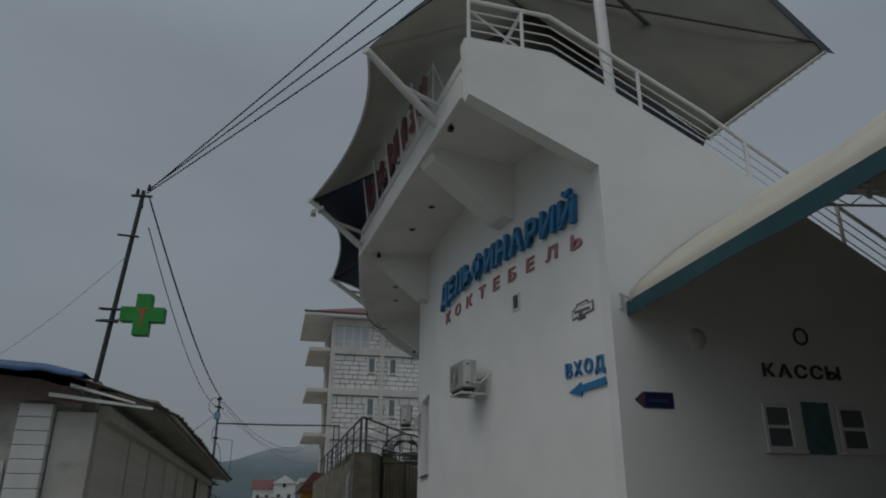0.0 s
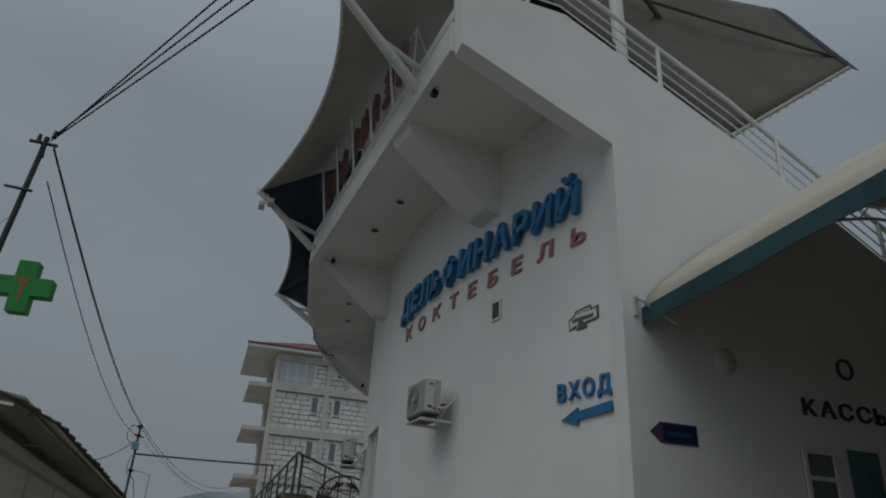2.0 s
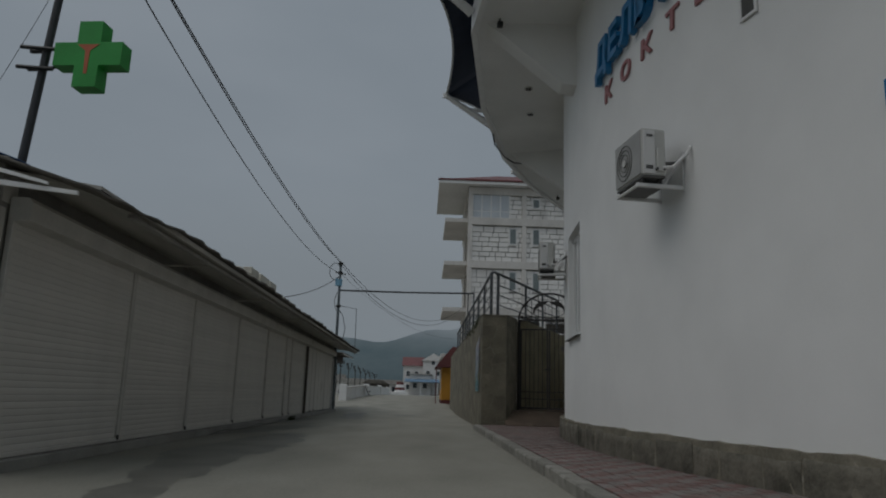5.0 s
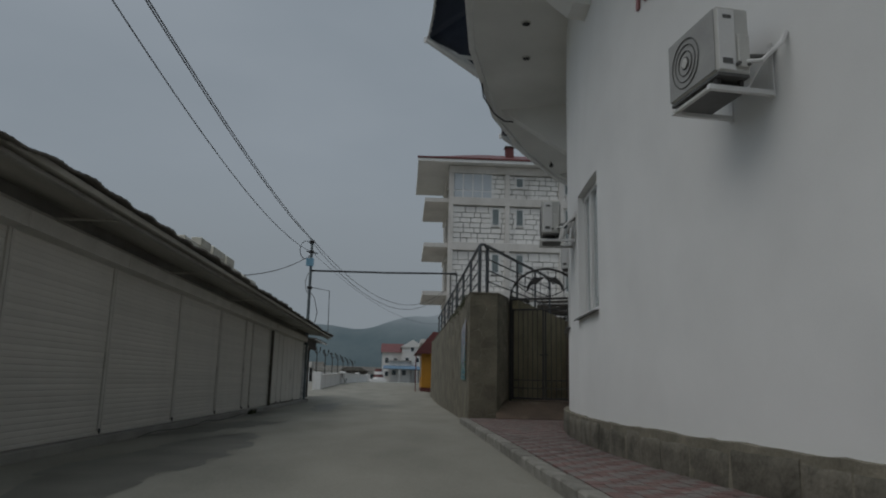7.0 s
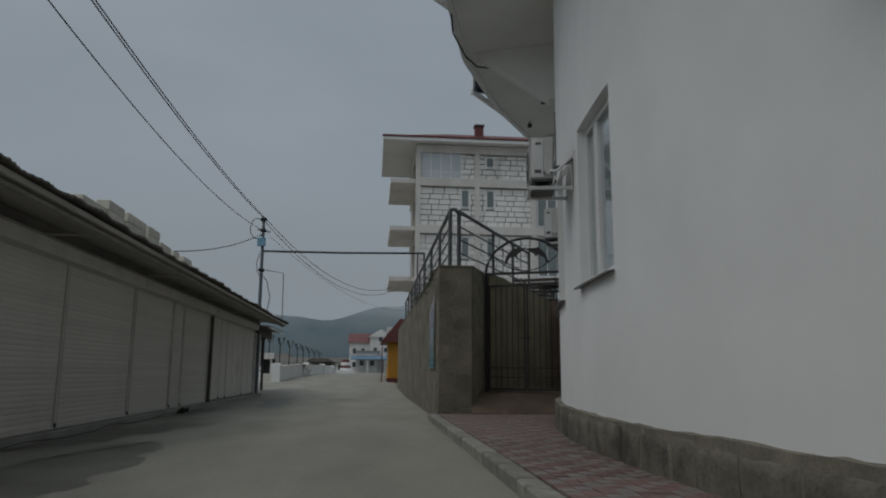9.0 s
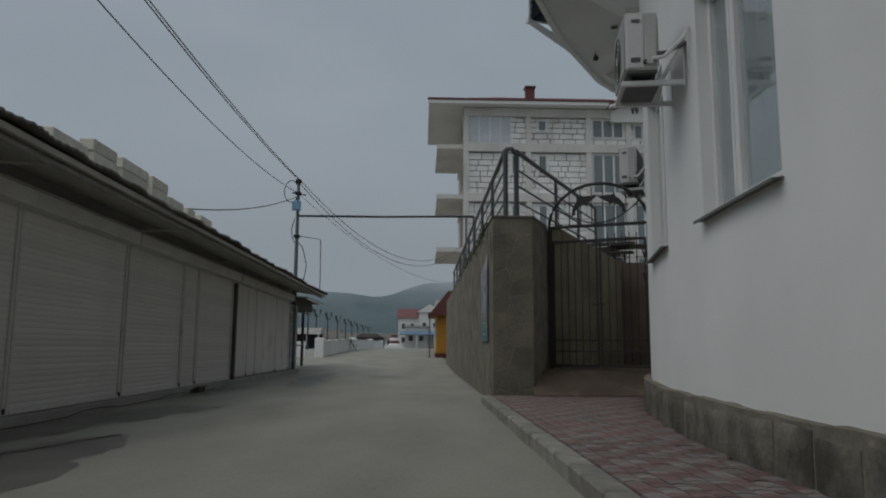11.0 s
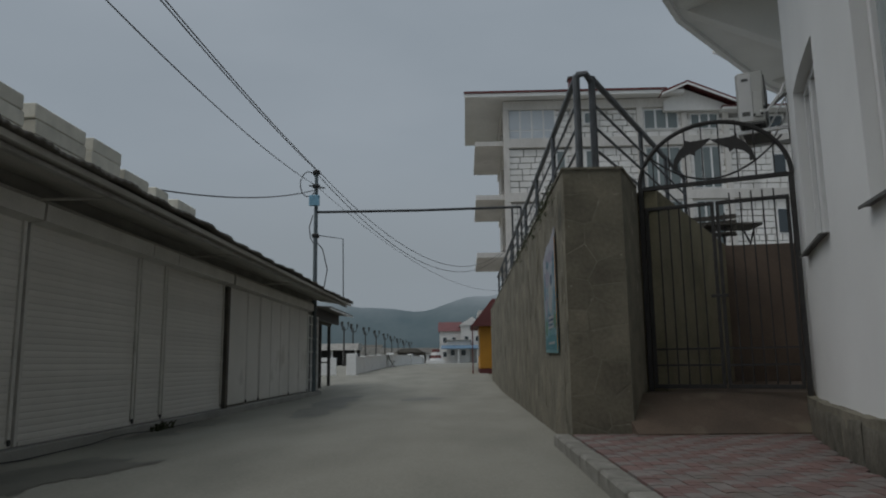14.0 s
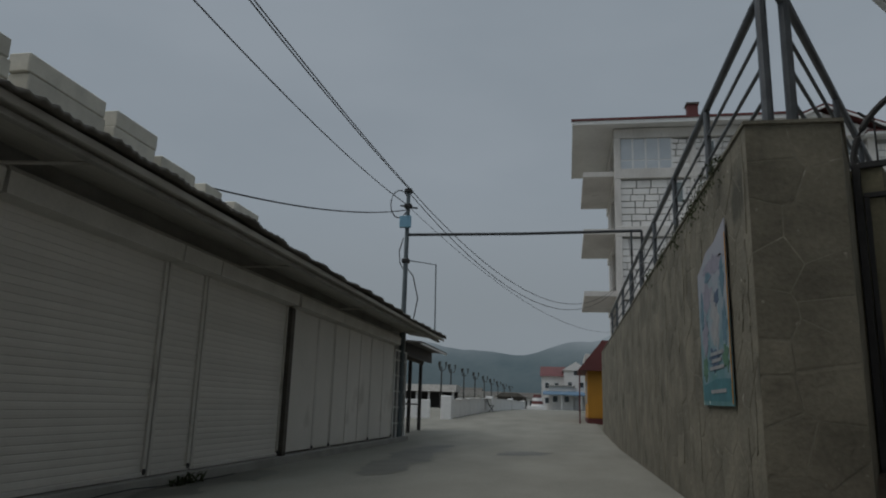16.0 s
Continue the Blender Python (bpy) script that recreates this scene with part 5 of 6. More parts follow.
def picnic_bench(m):
    b = thing("slatted_bench", "dark slatted wooden bench on an iron frame", "bench", m, "terrace benches")
    for k in range(4):
        part("seat_slat", boxm(0, 1.6, k * 0.11, k * 0.11 + 0.09, 0.46, 0.5, 0.005), M["timber"], b)
    for k in range(3):
        part("back_slat", boxm(0, 1.6, 0.46 + k * 0.03, 0.49 + k * 0.03, 0.6 + k * 0.13, 0.7 + k * 0.13, 0.005), M["timber"], b)
    for x in (0.2, 1.36):
        part("leg", tubem([(x, 0.02, 0), (x, 0.36, 0.46), (x, 0.56, 1.0)], 0.022, 6), M["iron"], b)
        part("leg", tubem([(x, 0.42, 0), (x, 0.06, 0.46)], 0.022, 6), M["iron"], b)
    return b


bench0 = picnic_bench(Matrix.Translation((6.3, 34.9, 3.05)) @ Matrix.Rotation(radians(-25), 4, "Z"))
copy_thing(bench0, Matrix.Translation((7.0, 36.4, 3.05)) @ Matrix.Rotation(radians(20), 4, "Z"))
copy_thing(bench0, Matrix.Translation((5.75, 33.75, 3.05)) @ Matrix.Rotation(radians(55), 4, "Z"))
tbl = thing("terrace_table", "dark low table with crossed legs on the terrace", "table", Matrix.Translation((7.9, 35.0, 3.05)))
part("tabletop", boxm(-0.6, 0.6, -0.35, 0.35, 0.7, 0.75, 0.008), M["timber"], tbl)
for x in (-0.45, 0.45):
    for s in (1, -1):
        part("leg", tubem([(x, 0.3 * s, 0), (x, -0.3 * s, 0.7)], 0.022, 6), M["iron"], tbl)

# poster on the stone wall
pm = bpy.data.materials.new("faded_poster_print")
pm.use_nodes = True
pn, pl = pm.node_tree.nodes, pm.node_tree.links
pco, pno, prm = pn.new("ShaderNodeTexCoord"), pn.new("ShaderNodeTexNoise"), pn.new("ShaderNodeValToRGB")
pno.inputs["Scale"].default_value, pno.inputs["Detail"].default_value = 4.5, 6
pgr = pn.new("ShaderNodeSeparateXYZ")
pad = pn.new("ShaderNodeMath")
pad.operation = "MULTIPLY_ADD"
pad.inputs[1].default_value = -0.36
for pos, col in ((0.0, (0.33, 0.32, 0.35)), (0.3, (0.3, 0.31, 0.35)), (0.5, (0.22, 0.29, 0.32)), (0.7, (0.11, 0.23, 0.26)), (0.9, (0.07, 0.2, 0.19))):
    e = prm.color_ramp.elements.new(pos)
    e.color = (*col, 1)
pl.new(pco.outputs["Object"], pno.inputs["Vector"])
pl.new(pco.outputs["Object"], pgr.inputs[0])
pl.new(pgr.outputs["Z"], pad.inputs[0])
pl.new(pno.outputs["Fac"], pad.inputs[2])
pof = pn.new("ShaderNodeMath")
pof.operation = "ADD"
pof.inputs[1].default_value = 0.3
pl.new(pad.outputs[0], pof.inputs[0])
pl.new(pof.outputs[0], prm.inputs[0])
pl.new(prm.outputs[0], pn["Principled BSDF"].inputs["Base Color"])
pn["Principled BSDF"].inputs["Roughness"].default_value = 0.6
poster = thing("wall_poster", "torn faded blue and white poster on the stone wall", "poster", Matrix.Translation((WX - 0.032, 29.3, 1.03)))
part("sheet", prismm([(0.0, 0.0), (1.42, 0.02), (1.45, 1.0), (1.46, 1.44), (1.2, 1.5), (0.95, 1.6), (0.5, 1.62), (0.02, 1.74)], "x", -0.006, 0.006), pm, poster)
part("border", boxm(-0.009, -0.006, 0.0, 0.03, 0.02, 1.6), M["orange"], poster, "thin yellow edge strip")
PRINT = {"lilac": ("pale_lilac_print", (0.29, 0.275, 0.33)), "sea": ("blue_print", (0.1, 0.2, 0.26)), "leaf": ("green_print", (0.09, 0.2, 0.12)),
         "ink": ("dark_blue_ink", (0.06, 0.1, 0.17)), "pale": ("washed_out_print", (0.36, 0.36, 0.36)), "foot": ("teal_print", (0.06, 0.2, 0.23))}
PRINT = {k: mat(n, c, tuple(v * 0.7 for v in c), 0.6, scale=7, fine=50, bump=0.02) for k, (n, c) in PRINT.items()}


def blot(cy, cz, ry, rz, seed, n=26):
    rg = random.Random(seed)
    return [(cy + ry * math.cos(2 * math.pi * i / n) * rg.uniform(0.45, 1.2), cz + rz * math.sin(2 * math.pi * i / n) * rg.uniform(0.45, 1.2)) for i in range(n)]


for k, (cy, cz, ry, rz, tone) in enumerate(((0.62, 1.4, 0.5, 0.12, "lilac"), (1.0, 1.12, 0.3, 0.2, "lilac"), (0.62, 0.85, 0.2, 0.34, "pale"), (1.15, 0.72, 0.18, 0.22, "lilac"),
                                            (0.22, 1.22, 0.12, 0.2, "sea"), (0.9, 1.32, 0.16, 0.07, "sea"), (0.2, 0.78, 0.13, 0.2, "sea"), (1.26, 1.0, 0.1, 0.2, "sea"),
                                            (0.2, 0.45, 0.14, 0.14, "leaf"), (1.2, 0.4, 0.16, 0.13, "leaf"), (0.72, 0.46, 0.3, 0.12, "ink"), (0.5, 1.05, 0.12, 0.08, "ink"))):
    x = -0.0075 - 0.0003 * k
    part("print_patch", prismm(blot(cy, cz, ry, rz, 70 + k), "x", x, -0.006), PRINT[tone], poster)
part("print_band", prismm([(0.05, 0.04), (1.36, 0.06), (1.36, 0.22), (0.7, 0.27), (0.05, 0.25)], "x", -0.0075, -0.006), PRINT["foot"], poster, "teal printed foot")
for k, (y0, y1, z) in enumerate(((0.3, 0.95, 0.36), (0.4, 0.85, 0.43), (0.3, 0.9, 0.5), (0.25, 0.95, 0.13))):
    part("lettering_bar", boxm(-0.0135, -0.0115, y0, y1, z, z + 0.035), PRINT["pale"], poster)

# ---- poles, cross, cables ----
pole1 = thing("utility_pole", "dark slightly leaning steel utility pole", "pole", Matrix.Translation((-3.32, 14.66, 0)))
part("shaft", tubem([(-0.25, 0, -0.1), (0.0, 0, 3.2), (0.3, 0, 7.6)], 0.06, 10, 0.045), M["pole"], pole1)
part("crosspiece", tubem([(0.1, -0.15, 7.4), (0.45, 0.15, 7.55)], 0.03, 6), M["pole"], pole1)
for dx, dz in ((0.18, 7.5), (0.4, 7.62), (0.3, 7.2)):
    part("insulator", tubem([(dx, 0, dz), (dx, 0, dz + 0.14)], 0.045, 8, 0.03), M["black"], pole1)
for z in (4.62, 4.88, 6.5):
    part("clamp", tubem([(-0.17 + 0.06 * (z - 4.6), -0.1, z), (0.25 + 0.06 * (z - 4.6), -0.06, z)], 0.025, 6), M["black"], pole1)
cross = thing("pharmacy_cross", "green box cross sign bracketed to the pole", "sign", Matrix.Translation((-2.62, 14.62, 4.8)) @ Matrix.Rotation(radians(-6), 4, "Z"))
a, b = 0.15, 0.43
part("case", prismm([(-a, -b), (a, -b), (a, -a), (b, -a), (b, a), (a, a), (a, b), (-a, b), (-a, a), (-b, a), (-b, -a), (-a, -a)], "y", -0.11, 0.11), M["green"], cross)
part("emblem", prismm([(-0.02, -0.26), (0.02, -0.26), (0.03, 0.04), (0.14, 0.12), (-0.14, 0.12), (-0.03, 0.04)], "y", -0.116, -0.11), M["orange_mark"], cross, "orange-red bowl emblem")
for z in (-0.12, 0.12):
    part("arm", tubem([(-b, 0, z), (-0.72, 0.05, z)], 0.018, 6), M["black"], cross)
    part("collar", tubem([(-0.85, 0.05, z), (-0.6, 0.05, z)], 0.03, 6), M["black"], cross)

PT = Vector((-2.95, 43.38, 7.6))
pole2 = thing("utility_pole", "thin grey-blue utility pole with a light blue box", "pole", Matrix.Translation((-2.98, 43.4, 0)))
part("shaft", tubem([(0, 0, -0.1), (0.0, 0, 7.6)], 0.09, 10, 0.06), M["pole_blue"], pole2)
part("loop", tubem([(0.28 * math.cos(a) - 0.28, 0, 7.1 + 0.45 * math.sin(a)) for a in [i * math.pi / 9 for i in range(19)]], 0.018, 5), M["cable"], pole2)
part("box", boxm(-0.22, 0.14, -0.16, -0.06, 6.3, 6.68, 0.02), M["box_blue"], pole2, "light blue meter box")
part("crosspiece", tubem([(-0.25, 0, 7.05), (0.3, 0, 6.95)], 0.03, 6), M["pole"], pole2)
for z in (7.45, 6.95, 5.2):
    part("insulator", boxm(-0.12, 0.12, -0.1, 0.1, z, z + 0.14, 0.03), M["black"], pole2)
part("arm_tube", tubem([(0.0, 0, 5.3), (0.95, 0, 5.15), (0.98, 0, 3.1)], 0.02, 6), M["pole_blue"], pole2)
part("drop_cable", tubem([(0.0, 0, 5.1), (0.25, 0, 4.8), (0.42, 0, 4.1), (0.3, 0, 3.4), (0.1, 0, 3.1)], 0.018, 6), M["cable"], pole2)
part("drop_cable", tubem([(-0.1, 0, 6.0), (-0.22, 0, 5.6), (-0.18, 0, 5.2), (0, 0, 4.9)], 0.016, 6), M["cable"], pole2)
beam = thing("cross_street_pipe", "long dark steel pipe spanning the street", "pipe")
part("span", tubem([(-2.95, 43.4, 6.1), (0.5, 43.5, 6.12), (4.1, 43.6, 6.2)], 0.045, 8), M["pole"], beam)
part("drop", tubem([(4.1, 43.6, 6.2), (4.1, 43.6, 3.36)], 0.035, 8), M["pole"], beam)
part("drop", tubem([(3.8, 43.6, 6.18), (3.8, 43.6, 3.36)], 0.03, 8), M["pole"], beam)


def cable(a, b, sag, r=0.014, label="thin black overhead cable sagging between poles"):
    a, b = Vector(a), Vector(b)
    tagged(part("overhead_cable", tubem([a.lerp(b, i / 24) - Vector((0, 0, 4 * sag * (i / 24) * (1 - i / 24))) for i in range(25)], r, 5), M["cable"]), label, "cable", "overhead cables")


P1 = Vector((-3.0, 14.65, 7.55))
cable(P1 + Vector((0.12, 0, -0.1)), PT + Vector((0.08, 0, -0.08)), 0.48)
cable(P1 + Vector((0.14, 0, -0.17)), PT + Vector((0.1, 0, -0.14)), 0.53)
cable(P1 + Vector((0.2, 0, -0.8)), PT + Vector((0.06, 0, -0.62)), 0.89, 0.012)
W = Vector((0.548, -0.835, 0.06)) * 24
cable(P1 + Vector((0.1, 0, 0.1)), P1 + W + Vector((-0.5, 0, 1.0)), 0.15)
cable(P1 + Vector((0.05, 0, 0.06)), P1 + W + Vector((0.1, 0, 0.45)), 0.15)
cable(P1 + Vector((0.05, 0, 0.0)), P1 + W + Vector((0.6, 0, 0.0)), 0.15)
pole0 = thing("utility_pole", "dark steel utility pole behind the walker", "pole", Matrix.Translation((P1 + W).xy.to_3d()))
part("shaft", tubem([(0, 0, -0.1), (0, 0, 10.2)], 0.09, 10, 0.07), M["pole"], pole0)
cable(PT, (5.1, 69.9, 8.9), 2.2)
cable(PT + Vector((0, 0, -0.15)), (5.15, 69.9, 8.8), 2.4)
cable(PT + Vector((0, 0, -0.6)), (5.2, 69.9, 6.0), 1.2, 0.008)
cable(PT + Vector((0, 0, -0.7)), (-3.7, 32.4, 4.21), 0.22, 0.016)
cable((-3.05, 14.66, 6.2), (-9.0, 20.0, 3.6), 0.5, 0.004)

# ---- kerb ----
kerb = thing("kerb", "worn concrete kerb stones along the pavement", "kerb", kind="structure")
kerb_me = bpy.data.meshes.new("kerb_stone")
bm = boxm(-0.2, 0.0, 0.005, 0.985, -0.25, 0.14, 0.02)
bm.to_mesh(kerb_me)
bm.free()
kerb_me.materials.append(M["kerb"])
for i in range(30):
    y = -1.0 + i * 0.985
    ob = new("kerb_stone", kerb_me)
    ob.parent = kerb
    ob.matrix_basis = Matrix.Translation((3.36 + random.uniform(-0.008, 0.008), y, -0.1 + random.uniform(-0.006, 0.006))) @ Matrix.Rotation(random.uniform(-0.008, 0.008), 4, "Z")

# ---- weeds at the foot of the shutters ----
for wy in (31.0, 31.3):
    bm = bmesh.new()
    rg = random.Random(int(wy * 10))
    for k in range(26):
        a, l, h = rg.uniform(0, 6.28), rg.uniform(0.05, 0.2), rg.uniform(0.02, 0.16)
        q = Vector((rg.uniform(-0.06, 0.06), rg.uniform(-0.18, 0.18), 0))
        e = q + Vector((l * math.cos(a) * 0.6, l * math.sin(a), h))
        s = Vector((-math.sin(a), math.cos(a), 0)) * 0.012
        v = [bm.verts.new(c) for c in (q - s, q + s, (q + e) / 2 + s * 1.4 + Vector((0, 0, h * 0.25)), e, (q + e) / 2 - s * 1.4 + Vector((0, 0, h * 0.25)))]
        bm.faces.new(v)
    ob = tagged(part("weed_tuft", bm, M["grass"]), "small dark weed tuft growing at the threshold", "weed", "weeds by the shops")
    ob.matrix_basis = Matrix.Translation((SX + 0.2, wy, -0.1))
tagged(part("ground_cable", tubem([(SX + 0.17 + 0.02 * math.sin(i * 1.3), 22.0 + i * 0.5, -0.09 + 0.05 * max(0, math.sin(i * 0.9))) for i in range(22)], 0.007, 5), M["cable"]), "thin black cable along the shop threshold", "cable")

# ---- plants hanging over the top of the stone wall ----
for k, wy in enumerate((29.6, 30.3, 31.0, 32.2, 33.5, 35.4)):
    bm = bmesh.new()
    rg = random.Random(40 + k)
    for i in range(70):
        q = Vector((rg.uniform(-0.12, 0.05), rg.gauss(0, 0.22), rg.uniform(-0.28, 0.06)))
        a, t, s = rg.uniform(0, 6.28), rg.uniform(-1, 1), rg.uniform(0.012, 0.035)
        u = Vector((math.cos(a) * 0.5, math.sin(a), t)).normalized() * s
        w = u.cross(Vector((1, 0.2, 0.4))).normalized() * s * 0.6
        bm.faces.new([bm.verts.new(c) for c in (q - u, q + w, q + u, q - w)])
    for i in range(5):
        y = rg.gauss(0, 0.2)
        tube(bm, [(0.08, y, 0.04), (-0.05, y + 0.02, 0.02), (-0.09, y + rg.uniform(-0.1, 0.1), -0.25)], 0.004, 4)
    ob = tagged(part("wall_plant", bm, M["grass"]), "small dark creeping plant on the wall top", "plant", "creeping plants", "stuff")
    ob.matrix_basis = Matrix.Translation((WX, wy, WTOP + 0.03))

# ---- promenade and far town ----
def far(x, y, z=0.0):
    return Matrix.Translation((x, y, ground_z(y) + z))


para = thing("promenade_parapet", "long white promenade parapet with pillars", "parapet", kind="structure")
P0, PE = Vector((-4.3, 60, 0)), Vector((-3.9, 124, 0))
for k in range(16):
    a, b = P0.lerp(PE, k / 16), P0.lerp(PE, (k + 1) / 16)
    z = ground_z((a.y + b.y) / 2)
    part("panel", boxm(a.x - 0.12, a.x + 0.12, a.y + 0.01, b.y - 0.01, z - 0.1, z + 0.92, 0.01), M["white"], para)
    if k % 5 == 0:
        part("pillar", boxm(a.x - 0.28, a.x + 0.28, a.y - 0.28, a.y + 0.28, z - 0.1, z + 1.15, 0.03), M["white"], para)
    part("coping", boxm(a.x - 0.17, a.x + 0.17, a.y + 0.01, b.y - 0.01, z + 0.92, z + 1.0), M["house"], para)
para2 = thing("promenade_parapet", "white parapet running off towards the sea", "parapet", kind="structure")
for k in range(5):
    x = -4.9 - k * 3.0
    part("panel", boxm(x - 2.7, x - 0.3, 59.9, 60.1, 0.2, 1.25, 0.02), M["white"], para2)
    part("pillar", boxm(x - 3.0, x - 2.7, 59.8, 60.2, 0.2, 1.4, 0.02), M["white"], para2)


def street_lamp(m):
    s = thing("street_lamp", "dark promenade lamp post with branching lantern heads", "street lamp", m, "promenade lamps")
    part("base", tubem([(0, 0, -0.1), (0, 0, 0.5)], 0.2, 8, 0.12), M["iron"], s)
    part("post", tubem([(0, 0, 0.5), (0, 0, 3.9)], 0.085, 8, 0.06), M["iron"], s)
    for k in range(3):
        c, q = math.cos(k * 2.1 + 0.3), math.sin(k * 2.1 + 0.3)
        arm = part("arm", tubem([(0, 0, 3.5), (0.3 * c, 0.3 * q, 3.6), (0.42 * c, 0.42 * q, 3.9)], 0.04, 6), M["iron"], s)
        part("lantern", tubem([(0.42 * c, 0.42 * q, 3.9), (0.42 * c, 0.42 * q, 4.35)], 0.05, 7, 0.1), M["iron"], arm)
    return s


l0 = street_lamp(far(-9.85, 90, 0))
for x, y in ((-9.73, 95), (-9.53, 103), (-9.39, 112), (-9.34, 122), (-9.39, 132), (-9.4, 143), (-9.4, 155), (-9.3, 168)):
    copy_thing(l0, far(x, y))

shel = thing("beach_shelter", "long low pale-roofed beach shelter on white posts", "shelter", far(-13.5, 96))
part("roof", prismm([(-1.8, 1.6), (1.8, 1.6), (1.2, 2.3), (-1.2, 2.3)], "x", -6.2, 4.4), M["timber_pale"], shel)
# The colonnade's shadow is painted as a black wall behind the posts.
part("back_wall", boxm(-6, 4.2, 1.1, 1.3, -0.1, 1.6), M["iron"], shel)
for k in range(9):
    part("post", boxm(-6 + k * 1.25, -5.82 + k * 1.25, -1.4, -1.2, -0.1, 1.6), M["white"], shel)
hall = thing("seafront_hall", "low pale seafront building with a dark roof", "building", far(-9.0, 185))
part("wall", boxm(-14, 6, 0, 10, -0.1, 2.3), M["house"], hall)
part("roof", prismm([(-14.5, 2.3), (6.5, 2.3), (5.0, 3.4), (-12, 3.6)], "y", -0.5, 10.5), M["timber_pale"], hall)
hall2 = thing("seafront_hall", "long low white building with dark roof and windows", "building", far(-3.5, 178))
part("wall", boxm(-7, 3.5, 0, 6, -0.1, 2.3), M["house"], hall2)
part("roof", prismm([(-0.6, 2.3), (6.6, 2.3), (3, 3.3)], "x", -7.4, 3.9), M["slate"], hall2)
for k in range(7):
    part("window", boxm(-6.5 + k * 1.4, -5.7 + k * 1.4, -0.03, 0.0, 0.6, 1.7), M["dark_glass"], hall2)
dark = thing("pavilion_row", "row of dark pavilions along the promenade", "pavilion", far(-7.5, 150))
part("wall", boxm(-2.5, 1.8, 0, 12, -0.1, 2.0), M["timber"], dark)
part("roof", prismm([(-3.0, 2.0), (2.3, 2.0), (1.0, 2.7), (-1.9, 2.7)], "y", -0.5, 12.5), M["slate"], dark)

tower = thing("striped_kiosk", "small red and white striped round kiosk", "kiosk", far(-2.3, 128))
for k in range(5):
    bm = bmesh.new()
    bmesh.ops.create_cone(bm, cap_ends=True, segments=18, radius1=1.05 - k * 0.1, radius2=0.97 - k * 0.1, depth=0.45, matrix=Matrix.Translation((0, 0, 0.1 + k * 0.45)))
    part("band", bm, M["roof_red"] if k % 2 == 0 else M["white"], tower)
part("counter", boxm(-1.4, 1.4, -1.2, -0.9, -0.1, 0.5, 0.03), M["white"], tower)

copy_thing(bench0, far(-3.4, 76) @ Matrix.Rotation(radians(95), 4, "Z"))


def house(label, m, w, d, h, peak, wins, roof="roof_red", awning=False, axis="y"):
    ho = thing("house", label, "house", m)
    part("wall", boxm(0, w, 0, d, -0.3, h), M["house"], ho)
    if axis == "y":
        part("roof", prismm([(-0.3, h), (w + 0.3, h), (w / 2, h + peak)], "y", -0.25, d + 0.3), M[roof], ho)
        part("gable", prismm([(0.1, h), (w - 0.1, h), (w / 2, h + peak - 0.15)], "y", -0.3, -0.26), M["house"], ho)
    else:
        part("roof", prismm([(-0.4, h), (d + 0.4, h), (d / 2, h + peak)], "x", -0.3, w + 0.3), M[roof], ho)
    for x, z, ww, hh in wins:
        win = part("window", boxm(x, x + ww, -0.06, -0.01, z, z + hh), M["pvc"], ho)
        part("pane", boxm(x + 0.12, x + ww - 0.12, -0.08, -0.065, z + 0.12, z + hh - 0.12), M["dark_glass"], win)
    if awning:
        part("awning", prismm([(-2.2, 2.4), (0.0, 3.0), (0.0, 3.1), (-2.2, 2.55)], "x", -1, w + 1.5), M["awning_blue"], ho)
        for x in (-0.8, w / 2, w + 1.2):
            part("awning_post", boxm(x, x + 0.15, -2.1, -1.95, -0.2, 2.45), M["white"], ho)
    return ho


house("white house with a red pitched roof", far(-2.5, 152), 3.9, 7, 5.8, 1.9, [(0.5, 1.0, 0.9, 1.2), (2.2, 1.0, 0.9, 1.2), (0.5, 3.6, 0.9, 1.2), (2.2, 3.6, 0.9, 1.2)], axis="x")
house("white gabled house with a pale blue awning", far(1.4, 150), 4.2, 7, 6.8, 1.5, [(1.6, 5.9, 0.9, 1.0), (0.6, 3.8, 0.9, 1.1), (2.6, 3.8, 0.9, 1.1)], "house", True)
house("grey low annexe with flat roof", far(-1.0, 145), 4.0, 5, 3.9, 0.25, [(0.5, 1.2, 1.0, 1.2), (2.4, 1.2, 1.0, 1.2)], "slate", True, "x")
rr = random.Random(11)
for k in range(14):
    x, y = -70 + k * 9 + rr.uniform(-3, 3), 330 + rr.uniform(-60, 120)
    w, h = rr.uniform(5, 9), rr.uniform(3, 6)
    house("small distant white house with a dark roof", far(x, y), w, 8, h, rr.uniform(1, 2.2), [(w * 0.2, 1, 1, 1.2), (w * 0.6, 1, 1, 1.2)], rr.choice(["roof_red", "slate", "frame_far"]), False, "x")

kio = thing("orange_kiosk", "orange street kiosk with a steep red roof", "kiosk", far(2.95, 60.5, 0))
part("body", boxm(0, 1.6, 0, 5.0, 0.25, 2.75, 0.03), M["orange"], kio)
part("roof", prismm([(-0.5, 2.65), (2.2, 2.65), (1.9, 4.1), (0.75, 4.2)], "y", -0.5, 5.4), M["roof_red"], kio)
part("base", boxm(-0.03, 1.63, -0.05, 5.05, -0.3, 0.25), M["roof_red"], kio)
part("hatch", boxm(-0.03, -0.01, 0.6, 3.2, 1.0, 2.2, 0.005), M["timber_pale"], kio)
part("leg", boxm(-0.45, -0.38, -0.4, -0.33, -0.3, 2.65), M["roof_red"], kio)


